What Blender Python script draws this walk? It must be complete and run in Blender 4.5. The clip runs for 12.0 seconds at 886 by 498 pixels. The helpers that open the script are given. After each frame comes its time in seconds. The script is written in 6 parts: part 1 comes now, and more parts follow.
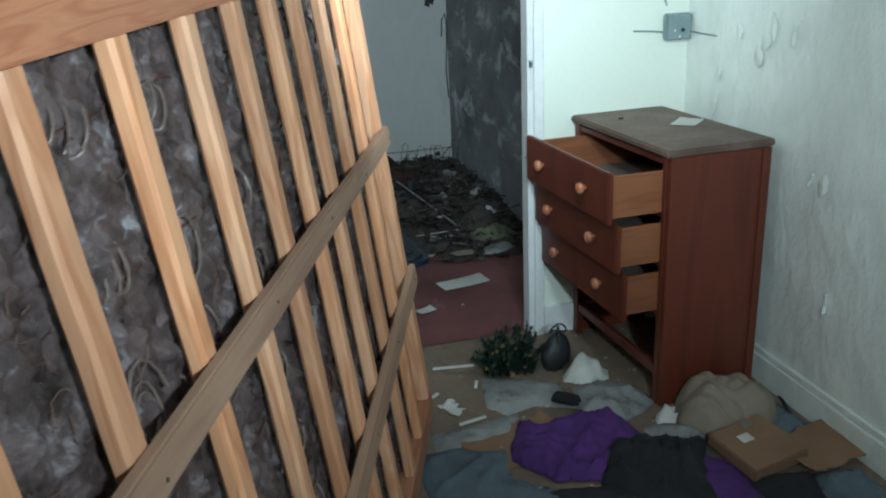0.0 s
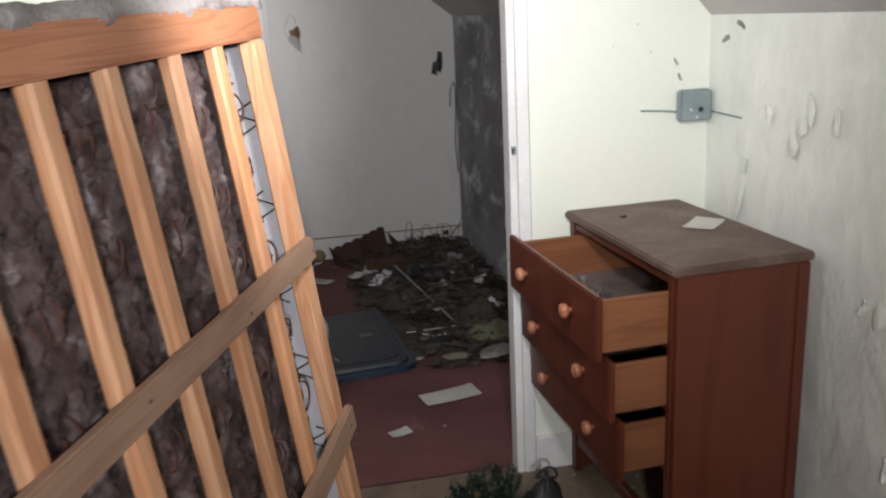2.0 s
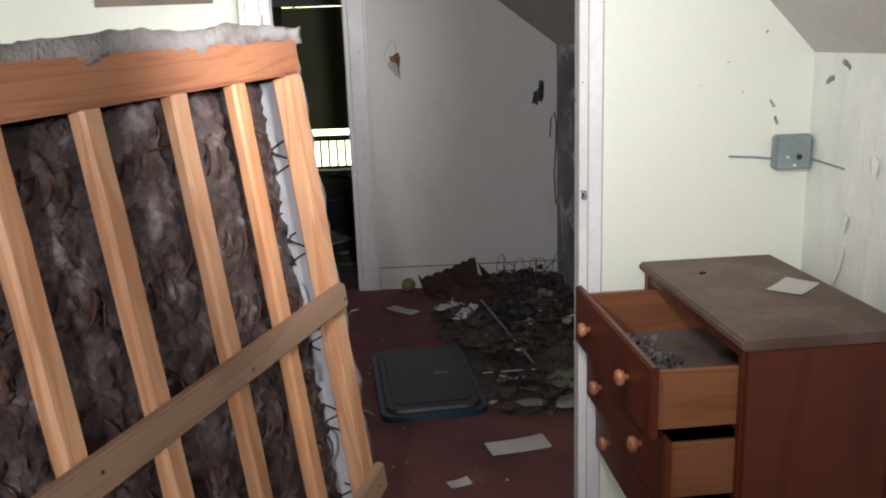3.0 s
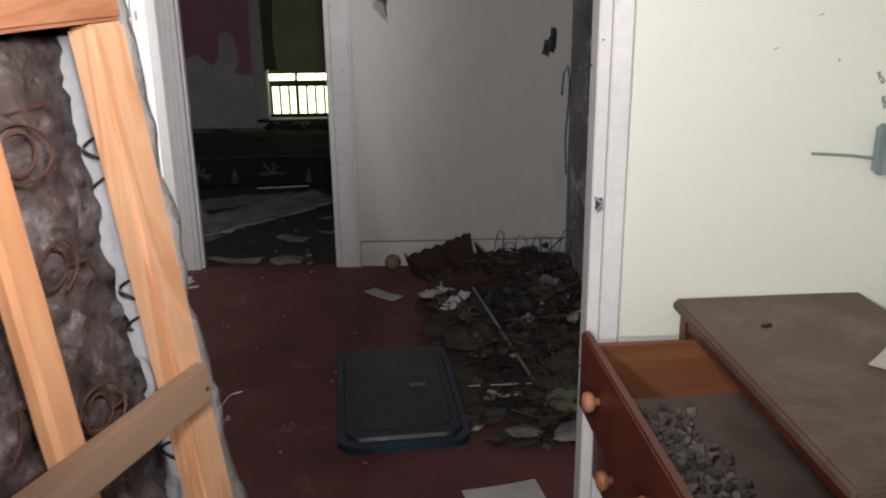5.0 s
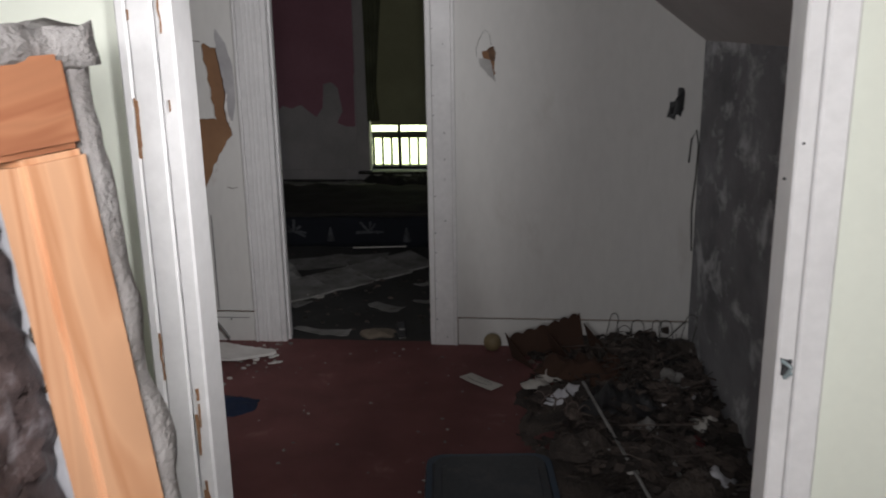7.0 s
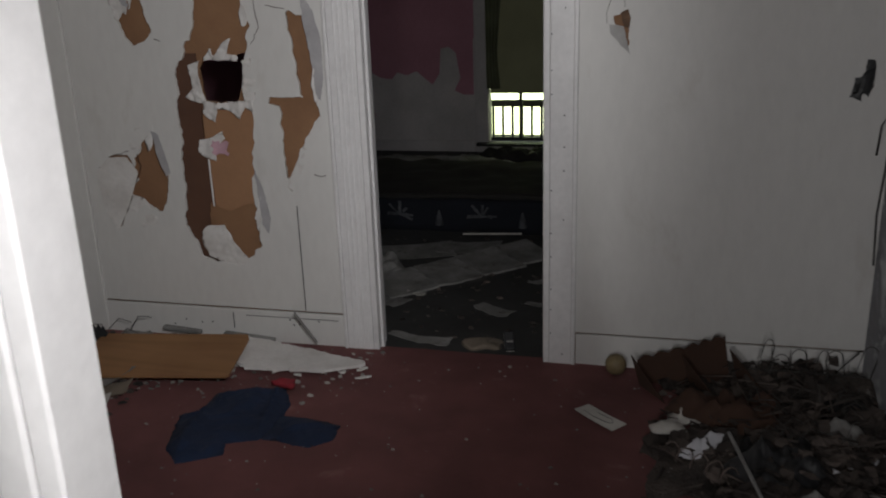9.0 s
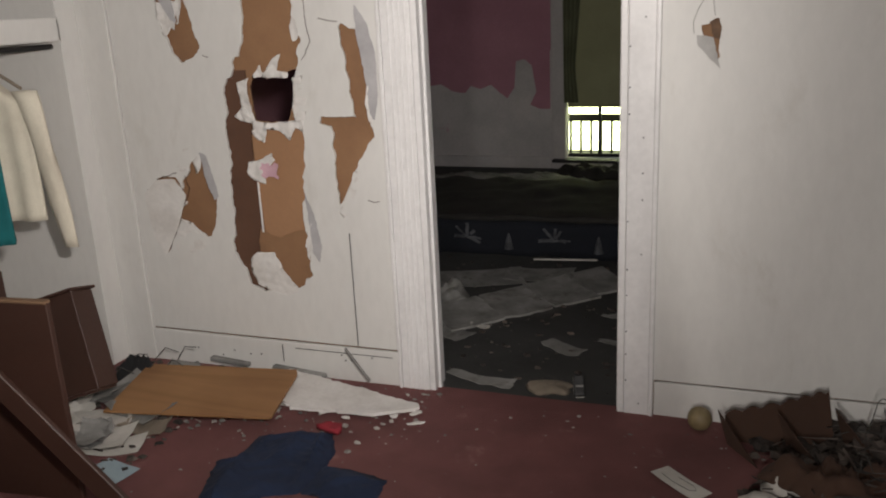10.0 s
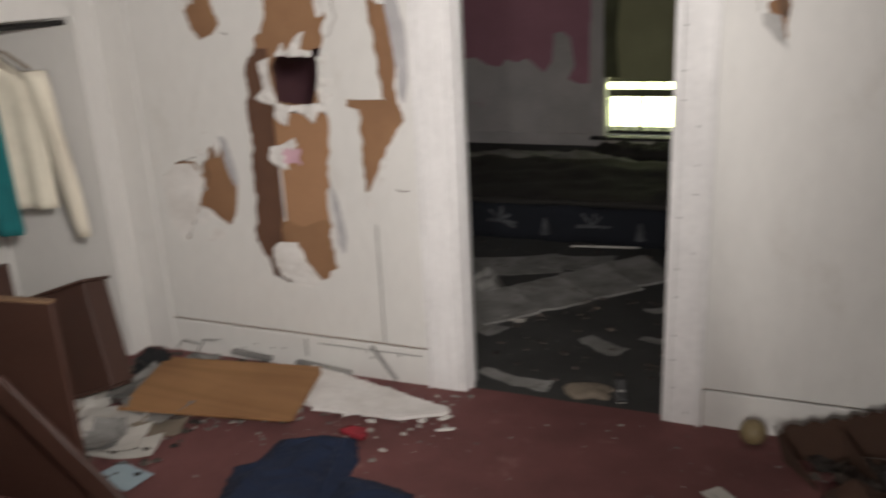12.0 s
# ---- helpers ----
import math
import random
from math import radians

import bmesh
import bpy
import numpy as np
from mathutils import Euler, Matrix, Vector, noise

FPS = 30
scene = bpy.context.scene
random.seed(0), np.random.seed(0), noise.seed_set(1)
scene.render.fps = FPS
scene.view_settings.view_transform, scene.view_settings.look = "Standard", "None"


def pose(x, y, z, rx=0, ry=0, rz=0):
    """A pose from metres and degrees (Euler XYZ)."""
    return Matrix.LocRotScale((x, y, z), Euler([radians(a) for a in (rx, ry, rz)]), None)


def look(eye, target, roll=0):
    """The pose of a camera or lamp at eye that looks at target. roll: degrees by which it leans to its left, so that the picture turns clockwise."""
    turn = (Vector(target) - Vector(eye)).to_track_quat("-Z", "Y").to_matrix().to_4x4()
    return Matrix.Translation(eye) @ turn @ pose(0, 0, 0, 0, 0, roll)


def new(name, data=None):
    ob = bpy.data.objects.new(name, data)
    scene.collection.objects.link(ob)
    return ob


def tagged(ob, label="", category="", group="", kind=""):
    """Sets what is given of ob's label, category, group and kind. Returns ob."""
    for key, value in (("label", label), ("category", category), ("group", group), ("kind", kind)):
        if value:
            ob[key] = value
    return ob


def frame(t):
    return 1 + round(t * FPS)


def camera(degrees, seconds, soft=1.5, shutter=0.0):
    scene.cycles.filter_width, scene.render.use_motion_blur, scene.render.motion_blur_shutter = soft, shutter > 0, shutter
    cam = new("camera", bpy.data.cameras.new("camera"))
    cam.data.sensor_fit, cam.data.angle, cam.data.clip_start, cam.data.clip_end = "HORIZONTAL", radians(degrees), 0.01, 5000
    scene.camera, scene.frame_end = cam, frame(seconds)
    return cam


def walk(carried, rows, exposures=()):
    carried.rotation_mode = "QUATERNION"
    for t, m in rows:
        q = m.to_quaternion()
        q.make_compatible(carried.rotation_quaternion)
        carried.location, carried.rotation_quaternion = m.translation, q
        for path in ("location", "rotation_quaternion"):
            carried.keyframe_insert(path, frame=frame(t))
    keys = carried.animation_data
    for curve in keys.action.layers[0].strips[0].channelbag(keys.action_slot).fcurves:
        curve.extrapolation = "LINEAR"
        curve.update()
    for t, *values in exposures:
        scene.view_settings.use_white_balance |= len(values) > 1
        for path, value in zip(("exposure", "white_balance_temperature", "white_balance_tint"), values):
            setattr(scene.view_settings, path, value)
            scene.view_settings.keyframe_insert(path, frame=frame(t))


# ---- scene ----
cam = camera(55.7, 12.0, 2.0, 0.5)
EXPOSURES = [
    (0.0, 0.34, 5000, -14), (0.6, 0.32, 5050, -12), (1.0, 0.46, 5800, 3), (1.5, 0.46, 6050, 9), (2.0, 0.32, 6150, 9), (2.5, 0.02, 6250, 10), (3.7, 0.03, 6250, 10), (5.3, -0.18, 6350, 10), (6.0, -0.36, 6350, 10),
    (6.7, -0.38, 6250, 10), (8.3, -0.55, 6000, 9), (9.0, -0.35, 6200, 9), (9.4, -0.25, 6700, 10), (9.7, 0.25, 6800, 10), (10.1, 0.8, 6700, 10), (11.5, 0.95, 6700, 10), (12.0, 0.85, 6700, 10),
]
PATH = [
    (0, (1.054, 0.36, 1.482), (1.5, 2.189, 0.809), -2.6),
    (0.5, (1.132, 0.349, 1.485), (1.581, 2.183, 0.825), -2.6),
    (1, (1.199, 0.498, 1.478), (1.688, 2.33, 0.841), -2.5),
    (1.5, (1.247, 0.709, 1.487), (1.732, 2.558, 0.9), -3.3),
    (2, (1.437, 0.849, 1.481), (1.79, 2.742, 0.942), -2.9),
    (2.5, (1.612, 0.935, 1.498), (1.77, 2.865, 0.999), -2.2),
    (3, (1.634, 0.986, 1.501), (1.707, 2.927, 1.023), -2.1),
    (3.5, (1.613, 1.153, 1.5), (1.745, 3.096, 1.045), -0.4),
    (3.6, (1.602, 1.217, 1.497), (1.765, 3.157, 1.038), -0.1),
    (5.5, (1.818, 1.802, 1.489), (1.759, 3.699, 0.859), -0.9),
    (6, (1.772, 1.927, 1.514), (1.628, 3.838, 0.941), -0.8),
    (6.5, (1.751, 2.021, 1.535), (1.607, 3.952, 1.036), -1.0),
    (8.5, (1.802, 2.617, 1.524), (1.326, 4.47, 0.942), -0.9),
    (9, (1.733, 2.769, 1.546), (1.245, 4.617, 0.955), -2.0),
    (9.5, (1.713, 2.975, 1.528), (1.144, 4.809, 0.969), -2.4),
    (10, (1.711, 3.107, 1.536), (1.041, 4.907, 0.977), -2.8),
    (10.5, (1.71, 3.154, 1.535), (1.025, 4.944, 0.965), -2.7),
    (11, (1.702, 3.224, 1.532), (1.167, 5.06, 0.949), -2.1),
    (11.5, (1.628, 3.283, 1.536), (1.193, 5.145, 0.948), -1.6),
    (12, (1.625, 3.334, 1.557), (0.889, 5.085, 0.933), -2.9),
]
walk(cam, [(t, look(eye, target, roll)) for t, eye, target, roll in PATH], EXPOSURES)

# ---- world and lights ----
world = bpy.data.worlds.new("world")
scene.world = world
world.use_nodes = True
wn = world.node_tree
sky = wn.nodes.new("ShaderNodeTexSky")
sky.sky_type, sky.sun_disc = "NISHITA", False
sky.sun_elevation, sky.sun_rotation = radians(40), radians(20)
wn.links.new(sky.outputs[0], wn.nodes["Background"].inputs[0])
wn.nodes["Background"].inputs[1].default_value = 0.1


def lamp(name, kind, at, aim, watts, colour, radius, spread=120, blend=1.0):
    data = bpy.data.lights.new(name, kind)
    data.energy, data.color, data.shadow_soft_size = watts, colour, radius
    if kind == "SPOT":
        data.spot_size, data.spot_blend = radians(spread), blend
    ob = new(name, data)
    ob.matrix_world = look(at, aim)
    return ob


# fixed lamps stand in for the one carried torch: bedroom, doorway and landing
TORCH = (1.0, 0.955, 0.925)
lamp("torch_start", "SPOT", (1.43, 0.06, 1.60), (1.78, 3.1, 1.9), 128, TORCH, 0.06, 122, 1.0)
lamp("torch_bedroom", "SPOT", (1.71, 2.08, 1.61), (1.72, 3.26, 1.56), 54, TORCH, 0.08, 150, 1.0)
# added fill for the landing's left wall and the left door casing
lamp("torch_fill_landing", "SPOT", (1.60, 3.50, 1.66), (-0.35, 6.07, 1.40), 152, TORCH, 0.05, 97, 1.0)
lamp("torch_fill_doorway", "SPOT", (1.74, 2.86, 1.62), (1.20, 3.264, 1.22), 26, TORCH, 0.05, 84, 1.0)

# ---- materials ----
def material(name, rough=0.8, metal=0.0):
    m = bpy.data.materials.new(name)
    m.use_nodes = True
    b = m.node_tree.nodes["Principled BSDF"]
    b.inputs["Roughness"].default_value, b.inputs["Metallic"].default_value = rough, metal
    return m, m.node_tree, b


def node(nt, kind, **inputs):
    n = nt.nodes.new(kind)
    for key, value in inputs.items():
        n.inputs[key.replace("_", " ")].default_value = value
    return n


def coords(nt, stretch=(1, 1, 1), shift=True):
    tc = nt.nodes.new("ShaderNodeTexCoord")
    mp = nt.nodes.new("ShaderNodeMapping")
    mp.inputs["Scale"].default_value = stretch
    nt.links.new(tc.outputs["Object"], mp.inputs["Vector"])
    if shift:
        info = nt.nodes.new("ShaderNodeObjectInfo")
        mul = nt.nodes.new("ShaderNodeMath")
        mul.operation, mul.inputs[1].default_value = "MULTIPLY", 37.0
        nt.links.new(info.outputs["Random"], mul.inputs[0])
        nt.links.new(mul.outputs[0], mp.inputs["Location"])
    return mp


def ramp(nt, src, stops):
    r = nt.nodes.new("ShaderNodeValToRGB")
    while len(r.color_ramp.elements) < len(stops):
        r.color_ramp.elements.new(0.5)
    for e, (p, c) in zip(r.color_ramp.elements, stops):
        e.position, e.color = p, (*c, 1)
    nt.links.new(src, r.inputs[0])
    return r


def noise_tex(nt, mp, scale, detail=6, rough=0.6, distortion=0.0):
    n = node(nt, "ShaderNodeTexNoise", Scale=scale, Detail=detail, Roughness=rough, Distortion=distortion)
    nt.links.new(mp.outputs[0], n.inputs["Vector"])
    return n


def mixed(nt, fac, a, b, mode="MIX"):
    m = nt.nodes.new("ShaderNodeMix")
    m.data_type, m.blend_type = "RGBA", mode
    for key, v in ((0, fac), (6, a), (7, b)):
        if isinstance(v, (int, float)):
            m.inputs[key].default_value = v
        elif isinstance(v, tuple):
            m.inputs[key].default_value = (*v, 1)
        else:
            nt.links.new(v, m.inputs[key])
    return m.outputs[2]


def surface(name, base, dark, scale=3.0, fine=60.0, rough=0.8, bump=0.15, stain=None, stain_at=(0.55, 0.7), stain_scale=2.0,
            grit=0.9,
            stretch=(1, 1, 1), metal=0.0, islands=0.0, depth=0.004):
    m, nt, b = material(name, rough, metal)
    mp = coords(nt, stretch)
    big, small = noise_tex(nt, mp, scale), noise_tex(nt, mp, fine, 4)
    c = ramp(nt, big.outputs[0], [(0.3, dark), (0.65, base)]).outputs[0]
    grain = ramp(nt, small.outputs[0], [(0.3, (grit,) * 3), (0.7, (1, 1, 1))]).outputs[0]
    c = mixed(nt, 1.0, c, grain, "MULTIPLY")
    if islands:
        g = nt.nodes.new("ShaderNodeNewGeometry")
        v = ramp(nt, g.outputs["Random Per Island"], [(0.0, (1 - islands,) * 3), (1.0, (1, 1, 1))]).outputs[0]
        c = mixed(nt, 1.0, c, v, "MULTIPLY")
    if stain:
        s = noise_tex(nt, mp, stain_scale, 9, 0.68, 0.4)
        f = ramp(nt, s.outputs[0], [(stain_at[0], (0, 0, 0)), (stain_at[1], (1, 1, 1))]).outputs[0]
        c = mixed(nt, f, c, stain)
    nt.links.new(c, b.inputs["Base Color"])
    r = ramp(nt, small.outputs[0], [(0.2, (max(rough - 0.12, 0.05),) * 3), (0.8, (min(rough + 0.1, 1),) * 3)]).outputs[0]
    nt.links.new(r, b.inputs["Roughness"])
    if bump:
        add = nt.nodes.new("ShaderNodeMath")
        add.operation = "ADD"
        nt.links.new(big.outputs[0], add.inputs[0])
        nt.links.new(small.outputs[0], add.inputs[1])
        bp = node(nt, "ShaderNodeBump", Strength=bump, Distance=depth)
        nt.links.new(add.outputs[0], bp.inputs["Height"])
        nt.links.new(bp.outputs[0], b.inputs["Normal"])
    return m


def wood(name, light, dark, along="z", rough=0.6, grain=9.0, wear=None, knots=True, rings_n=6.0):
    """Planed timber: rings drawn out along one axis, a few knots, fine pores."""
    m, nt, b = material(name, rough)
    long = {"x": (0.09, 1, 1), "y": (1, 0.09, 1), "z": (1, 1, 0.09)}[along]
    mp = coords(nt, long)
    rings = node(nt, "ShaderNodeTexNoise", Scale=grain, Detail=3, Roughness=0.5, Distortion=1.2)
    nt.links.new(mp.outputs[0], rings.inputs["Vector"])
    wave = node(nt, "ShaderNodeMath")
    wave.operation = "MULTIPLY"
    wave.inputs[1].default_value = rings_n
    nt.links.new(rings.outputs[0], wave.inputs[0])
    frac = nt.nodes.new("ShaderNodeMath")
    frac.operation = "PINGPONG"
    frac.inputs[1].default_value = 0.5
    nt.links.new(wave.outputs[0], frac.inputs[0])
    c = ramp(nt, frac.outputs[0], [(0.05, dark), (0.3, light), (0.5, tuple(v * 0.9 for v in light))]).outputs[0]
    flat = coords(nt)
    tone = noise_tex(nt, flat, 2.2, 3)
    c = mixed(nt, 1.0, c, ramp(nt, tone.outputs[0], [(0.3, (0.76, 0.72, 0.7)), (0.65, (1, 1, 1))]).outputs[0], "MULTIPLY")
    if knots:
        v = node(nt, "ShaderNodeTexVoronoi", Scale=3.2)
        kn = coords(nt, {"x": (0.6, 1, 1), "y": (1, 0.6, 1), "z": (1, 1, 0.6)}[along])
        nt.links.new(kn.outputs[0], v.inputs["Vector"])
        f = ramp(nt, v.outputs["Distance"], [(0.035, (1, 1, 1)), (0.085, (0, 0, 0))]).outputs[0]
        c = mixed(nt, f, c, tuple(v2 * 0.45 for v2 in dark))
    if wear:
        s = noise_tex(nt, flat, 5, 8, 0.7)
        f = ramp(nt, s.outputs[0], [(0.52, (0, 0, 0)), (0.68, (0.8, 0.8, 0.8))]).outputs[0]
        c = mixed(nt, f, c, wear)
    info = nt.nodes.new("ShaderNodeObjectInfo")
    c = mixed(nt, 1.0, c, ramp(nt, info.outputs["Random"], [(0.0, (0.80, 0.74, 0.70)), (0.5, (1, 1, 1)), (1.0, (1.0, 0.90, 0.80))]).outputs[0], "MULTIPLY")
    nt.links.new(c, b.inputs["Base Color"])
    bp = node(nt, "ShaderNodeBump", Strength=0.25, Distance=0.002)
    nt.links.new(frac.outputs[0], bp.inputs["Height"])
    nt.links.new(bp.outputs[0], b.inputs["Normal"])
    return m


PAINT_GREEN = surface("pale_green_paint", (0.74, 0.765, 0.675), (0.72, 0.745, 0.655), 0.9, 60, 0.7, 0.05, (0.42, 0.42, 0.36), (0.70, 0.80), 7, grit=0.965)
PLASTER = surface("blistered_plaster", (0.78, 0.80, 0.745), (0.71, 0.73, 0.68), 2.4, 10, 0.6, 0.5, (0.80, 0.815, 0.76), (0.56, 0.66), 3, depth=0.026, stretch=(1, 1, 0.7))
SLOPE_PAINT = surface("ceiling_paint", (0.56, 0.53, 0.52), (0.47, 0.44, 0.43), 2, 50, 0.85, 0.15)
TRIM = surface("white_gloss_trim", (0.78, 0.77, 0.77), (0.66, 0.65, 0.65), 3, 40, 0.45, 0.1, (0.30, 0.22, 0.17), (0.72, 0.78), 9)
PANEL = surface("white_wall_panel", (0.66, 0.65, 0.63), (0.645, 0.635, 0.615), 1.0, 30, 0.6, 0.06, (0.50, 0.475, 0.44), (0.60, 0.88), 4.5, grit=0.94, stretch=(1, 1, 0.4))
MOULD = surface("mouldy_plaster", (0.33, 0.33, 0.35), (0.13, 0.13, 0.14), 3.5, 40, 0.9, 0.6, (0.60, 0.61, 0.63), (0.52, 0.64), 8, stretch=(1, 0.42, 0.66), depth=0.008)
BROWN_BOARD = surface("brown_hardboard", (0.30, 0.165, 0.085), (0.22, 0.115, 0.06), 3, 70, 0.85, 0.1)
TORN_PAPER = surface("torn_white_facing", (0.72, 0.70, 0.68), (0.60, 0.575, 0.55), 9, 60, 0.9, 0.25)
CARPET = surface("maroon_carpet", (0.225, 0.085, 0.082), (0.130, 0.047, 0.046), 2.5, 420, 0.97, 0.8, (0.30, 0.17, 0.15), (0.60, 0.78), 5, depth=0.006, grit=0.7)
FLOOR_BROWN = surface("worn_lino", (0.22, 0.165, 0.115), (0.12, 0.085, 0.06), 2, 45, 0.7, 0.2, (0.06, 0.05, 0.045), (0.55, 0.7), 4, grit=0.7)
# part of the far room's dimness is put into this floor colour
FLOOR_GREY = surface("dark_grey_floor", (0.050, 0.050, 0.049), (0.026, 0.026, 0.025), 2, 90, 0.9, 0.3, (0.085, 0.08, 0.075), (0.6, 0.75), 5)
PINK = surface("pink_paint", (0.42, 0.20, 0.25), (0.34, 0.155, 0.20), 2, 40, 0.8, 0.1)
BARE = surface("bare_plaster", (0.50, 0.47, 0.46), (0.38, 0.36, 0.35), 2.5, 40, 0.85, 0.2, (0.42, 0.22, 0.27), (0.66, 0.74), 3)
PINE = wood("pine", (0.68, 0.39, 0.225), (0.55, 0.275, 0.14), "z", 0.55, 12, rings_n=4.0)
PINE_RAIL = wood("pine_rail", (0.46, 0.225, 0.125), (0.365, 0.160, 0.085), "x", 0.6, 12, rings_n=8.0)
PINE_GREY = wood("weathered_batten", (0.345, 0.225, 0.15), (0.285, 0.175, 0.115), "x", 0.7, 10, rings_n=3.0)
DULL_RED = surface("dull_red_cloth", (0.15, 0.028, 0.030), (0.08, 0.016, 0.018), 8, 120, 0.95, 0.3)
BATTING = surface("matted_batting", (0.165, 0.122, 0.118), (0.034, 0.024, 0.023), 15, 38, 0.45, 0.65, (0.25, 0.226, 0.236), (0.55, 0.66), 15, depth=0.011, grit=0.55)
FIBRE = surface("brown_fibre", (0.21, 0.135, 0.10), (0.10, 0.058, 0.042), 12, 80, 0.8, 0.1, islands=0.5)
PALE_WIRE = surface("pale_wire", (0.22, 0.175, 0.155), (0.12, 0.085, 0.07), 20, 90, 0.5, 0.1, metal=0.3)
RUST = surface("rusty_wire", (0.13, 0.056, 0.042), (0.050, 0.026, 0.022), 30, 120, 0.75, 0.2, metal=0.4)
WIRE = surface("dull_wire", (0.10, 0.095, 0.09), (0.05, 0.045, 0.04), 30, 120, 0.6, 0.1, metal=0.6)
TICKING = surface("dirty_ticking", (0.40, 0.38, 0.37), (0.20, 0.18, 0.17), 8, 120, 0.95, 0.7, (0.14, 0.11, 0.10), (0.55, 0.68), 7, depth=0.01)
WHITE_CLOTH = surface("white_backing_cloth", (0.66, 0.66, 0.70), (0.52, 0.52, 0.55), 6, 120, 0.9, 0.3)
DRESSER = wood("dark_red_stain", (0.118, 0.028, 0.013), (0.088, 0.020, 0.0095), "z", 0.45, 6, None, False, 3.0)
DRESSER_TOP = surface("dusty_stained_top", (0.130, 0.081, 0.060), (0.084, 0.049, 0.034), 5, 90, 0.6, 0.12, (0.175, 0.128, 0.104), (0.5, 0.7), 4)
DRAWER_SIDE = wood("drawer_plywood", (0.255, 0.10, 0.041), (0.20, 0.076, 0.030), "x", 0.55, 7, None, False)
DRAWER_DUST = surface("dusty_drawer_bottom", (0.17, 0.13, 0.11), (0.10, 0.07, 0.06), 8, 80, 0.95, 0.3)
KNOB = wood("turned_knob", (0.46, 0.20, 0.11), (0.33, 0.13, 0.07), "x", 0.4, 6, None, False)
GREY_METAL = surface("grey_painted_metal", (0.30, 0.36, 0.37), (0.22, 0.27, 0.28), 12, 80, 0.5, 0.1, (0.16, 0.12, 0.09), (0.68, 0.75), 20, metal=0.3)
BLACK = surface("black_plastic", (0.022, 0.022, 0.024), (0.012, 0.012, 0.013), 8, 60, 0.55, 0.1)
PAPER = surface("dirty_paper", (0.60, 0.58, 0.54), (0.42, 0.40, 0.37), 6, 60, 0.9, 0.15, (0.30, 0.25, 0.20), (0.60, 0.85), 6)
PAPER_GREY = surface("grey_wet_paper", (0.29, 0.285, 0.275), (0.14, 0.136, 0.13), 7, 50, 0.85, 0.4, (0.10, 0.09, 0.08), (0.56, 0.70), 9)
PAPER_BLUE = surface("light_blue_card", (0.34, 0.43, 0.47), (0.27, 0.35, 0.40), 6, 60, 0.8, 0.1)
PURPLE = surface("purple_fabric", (0.078, 0.024, 0.165), (0.045, 0.013, 0.10), 6, 220, 0.95, 0.5)
BLACK_CLOTH = surface("black_fabric", (0.016, 0.016, 0.018), (0.008, 0.008, 0.009), 6, 200, 0.95, 0.5)
BLUEGREY = surface("faded_blue_fabric", (0.12, 0.15, 0.175), (0.06, 0.075, 0.09), 4, 120, 0.95, 0.4, (0.20, 0.19, 0.17), (0.58, 0.72), 5)
BEIGE = surface("beige_fabric", (0.26, 0.215, 0.165), (0.15, 0.122, 0.095), 4, 160, 0.95, 0.4)
CARDBOARD = surface("cardboard", (0.235, 0.140, 0.078), (0.165, 0.095, 0.054), 3, 60, 0.9, 0.15, (0.14, 0.085, 0.05), (0.62, 0.76), 4)
GREEN = surface("artificial_greenery", (0.022, 0.052, 0.026), (0.010, 0.024, 0.014), 12, 60, 0.6, 0.1, islands=0.5)
NAVY = surface("navy_fabric", (0.008, 0.019, 0.055), (0.005, 0.011, 0.032), 6, 200, 0.95, 0.5)
RED = surface("red_fabric", (0.30, 0.022, 0.035), (0.20, 0.015, 0.024), 8, 120, 0.9, 0.3)
NAVY_PLASTIC = surface("navy_plastic", (0.014, 0.02, 0.03), (0.008, 0.012, 0.018), 3, 60, 0.45, 0.06, (0.04, 0.04, 0.04), (0.55, 0.75), 6)
BLUE_RIM = surface("blue_rim", (0.012, 0.035, 0.065), (0.008, 0.022, 0.045), 4, 60, 0.4, 0.05)
PLYWOOD = wood("tan_hardboard", (0.33, 0.172, 0.072), (0.28, 0.145, 0.058), "x", 0.75, 2.5, None, False)
TRAY_CARD = surface("brown_tray_card", (0.062, 0.030, 0.018), (0.042, 0.020, 0.012), 4, 70, 0.97, 0.1)
BROWN_LAMINATE = surface("brown_drawer_panel", (0.060, 0.026, 0.018), (0.042, 0.018, 0.012), 2, 70, 0.55, 0.1)
CREAM = surface("cream_knit", (0.70, 0.65, 0.54), (0.56, 0.51, 0.42), 5, 220, 0.95, 0.5)
TEAL = surface("teal_fabric", (0.004, 0.14, 0.15), (0.003, 0.09, 0.10), 5, 200, 0.9, 0.4)
DEBRIS = surface("mixed_debris", (0.165, 0.130, 0.112), (0.040, 0.030, 0.026), 7, 40, 0.9, 0.4, islands=0.85, grit=0.7)
HEAP = surface("dark_rubbish_heap", (0.10, 0.08, 0.068), (0.03, 0.024, 0.022), 9, 60, 0.95, 1.0, (0.24, 0.22, 0.20), (0.62, 0.70), 14, depth=0.02, grit=0.7)
JAR = surface("yellowed_ball", (0.24, 0.185, 0.095), (0.12, 0.085, 0.045), 8, 60, 0.6, 0.1)
SHADE = surface("olive_window_shade", (0.34, 0.34, 0.20), (0.27, 0.27, 0.155), 2, 60, 0.85, 0.1)
CURTAIN = surface("olive_curtain", (0.16, 0.17, 0.10), (0.09, 0.095, 0.055), 4, 120, 0.95, 0.3)
DARK_RAIL = surface("dark_rail_paint", (0.012, 0.010, 0.010), (0.007, 0.006, 0.006), 5, 60, 0.7, 0.1)
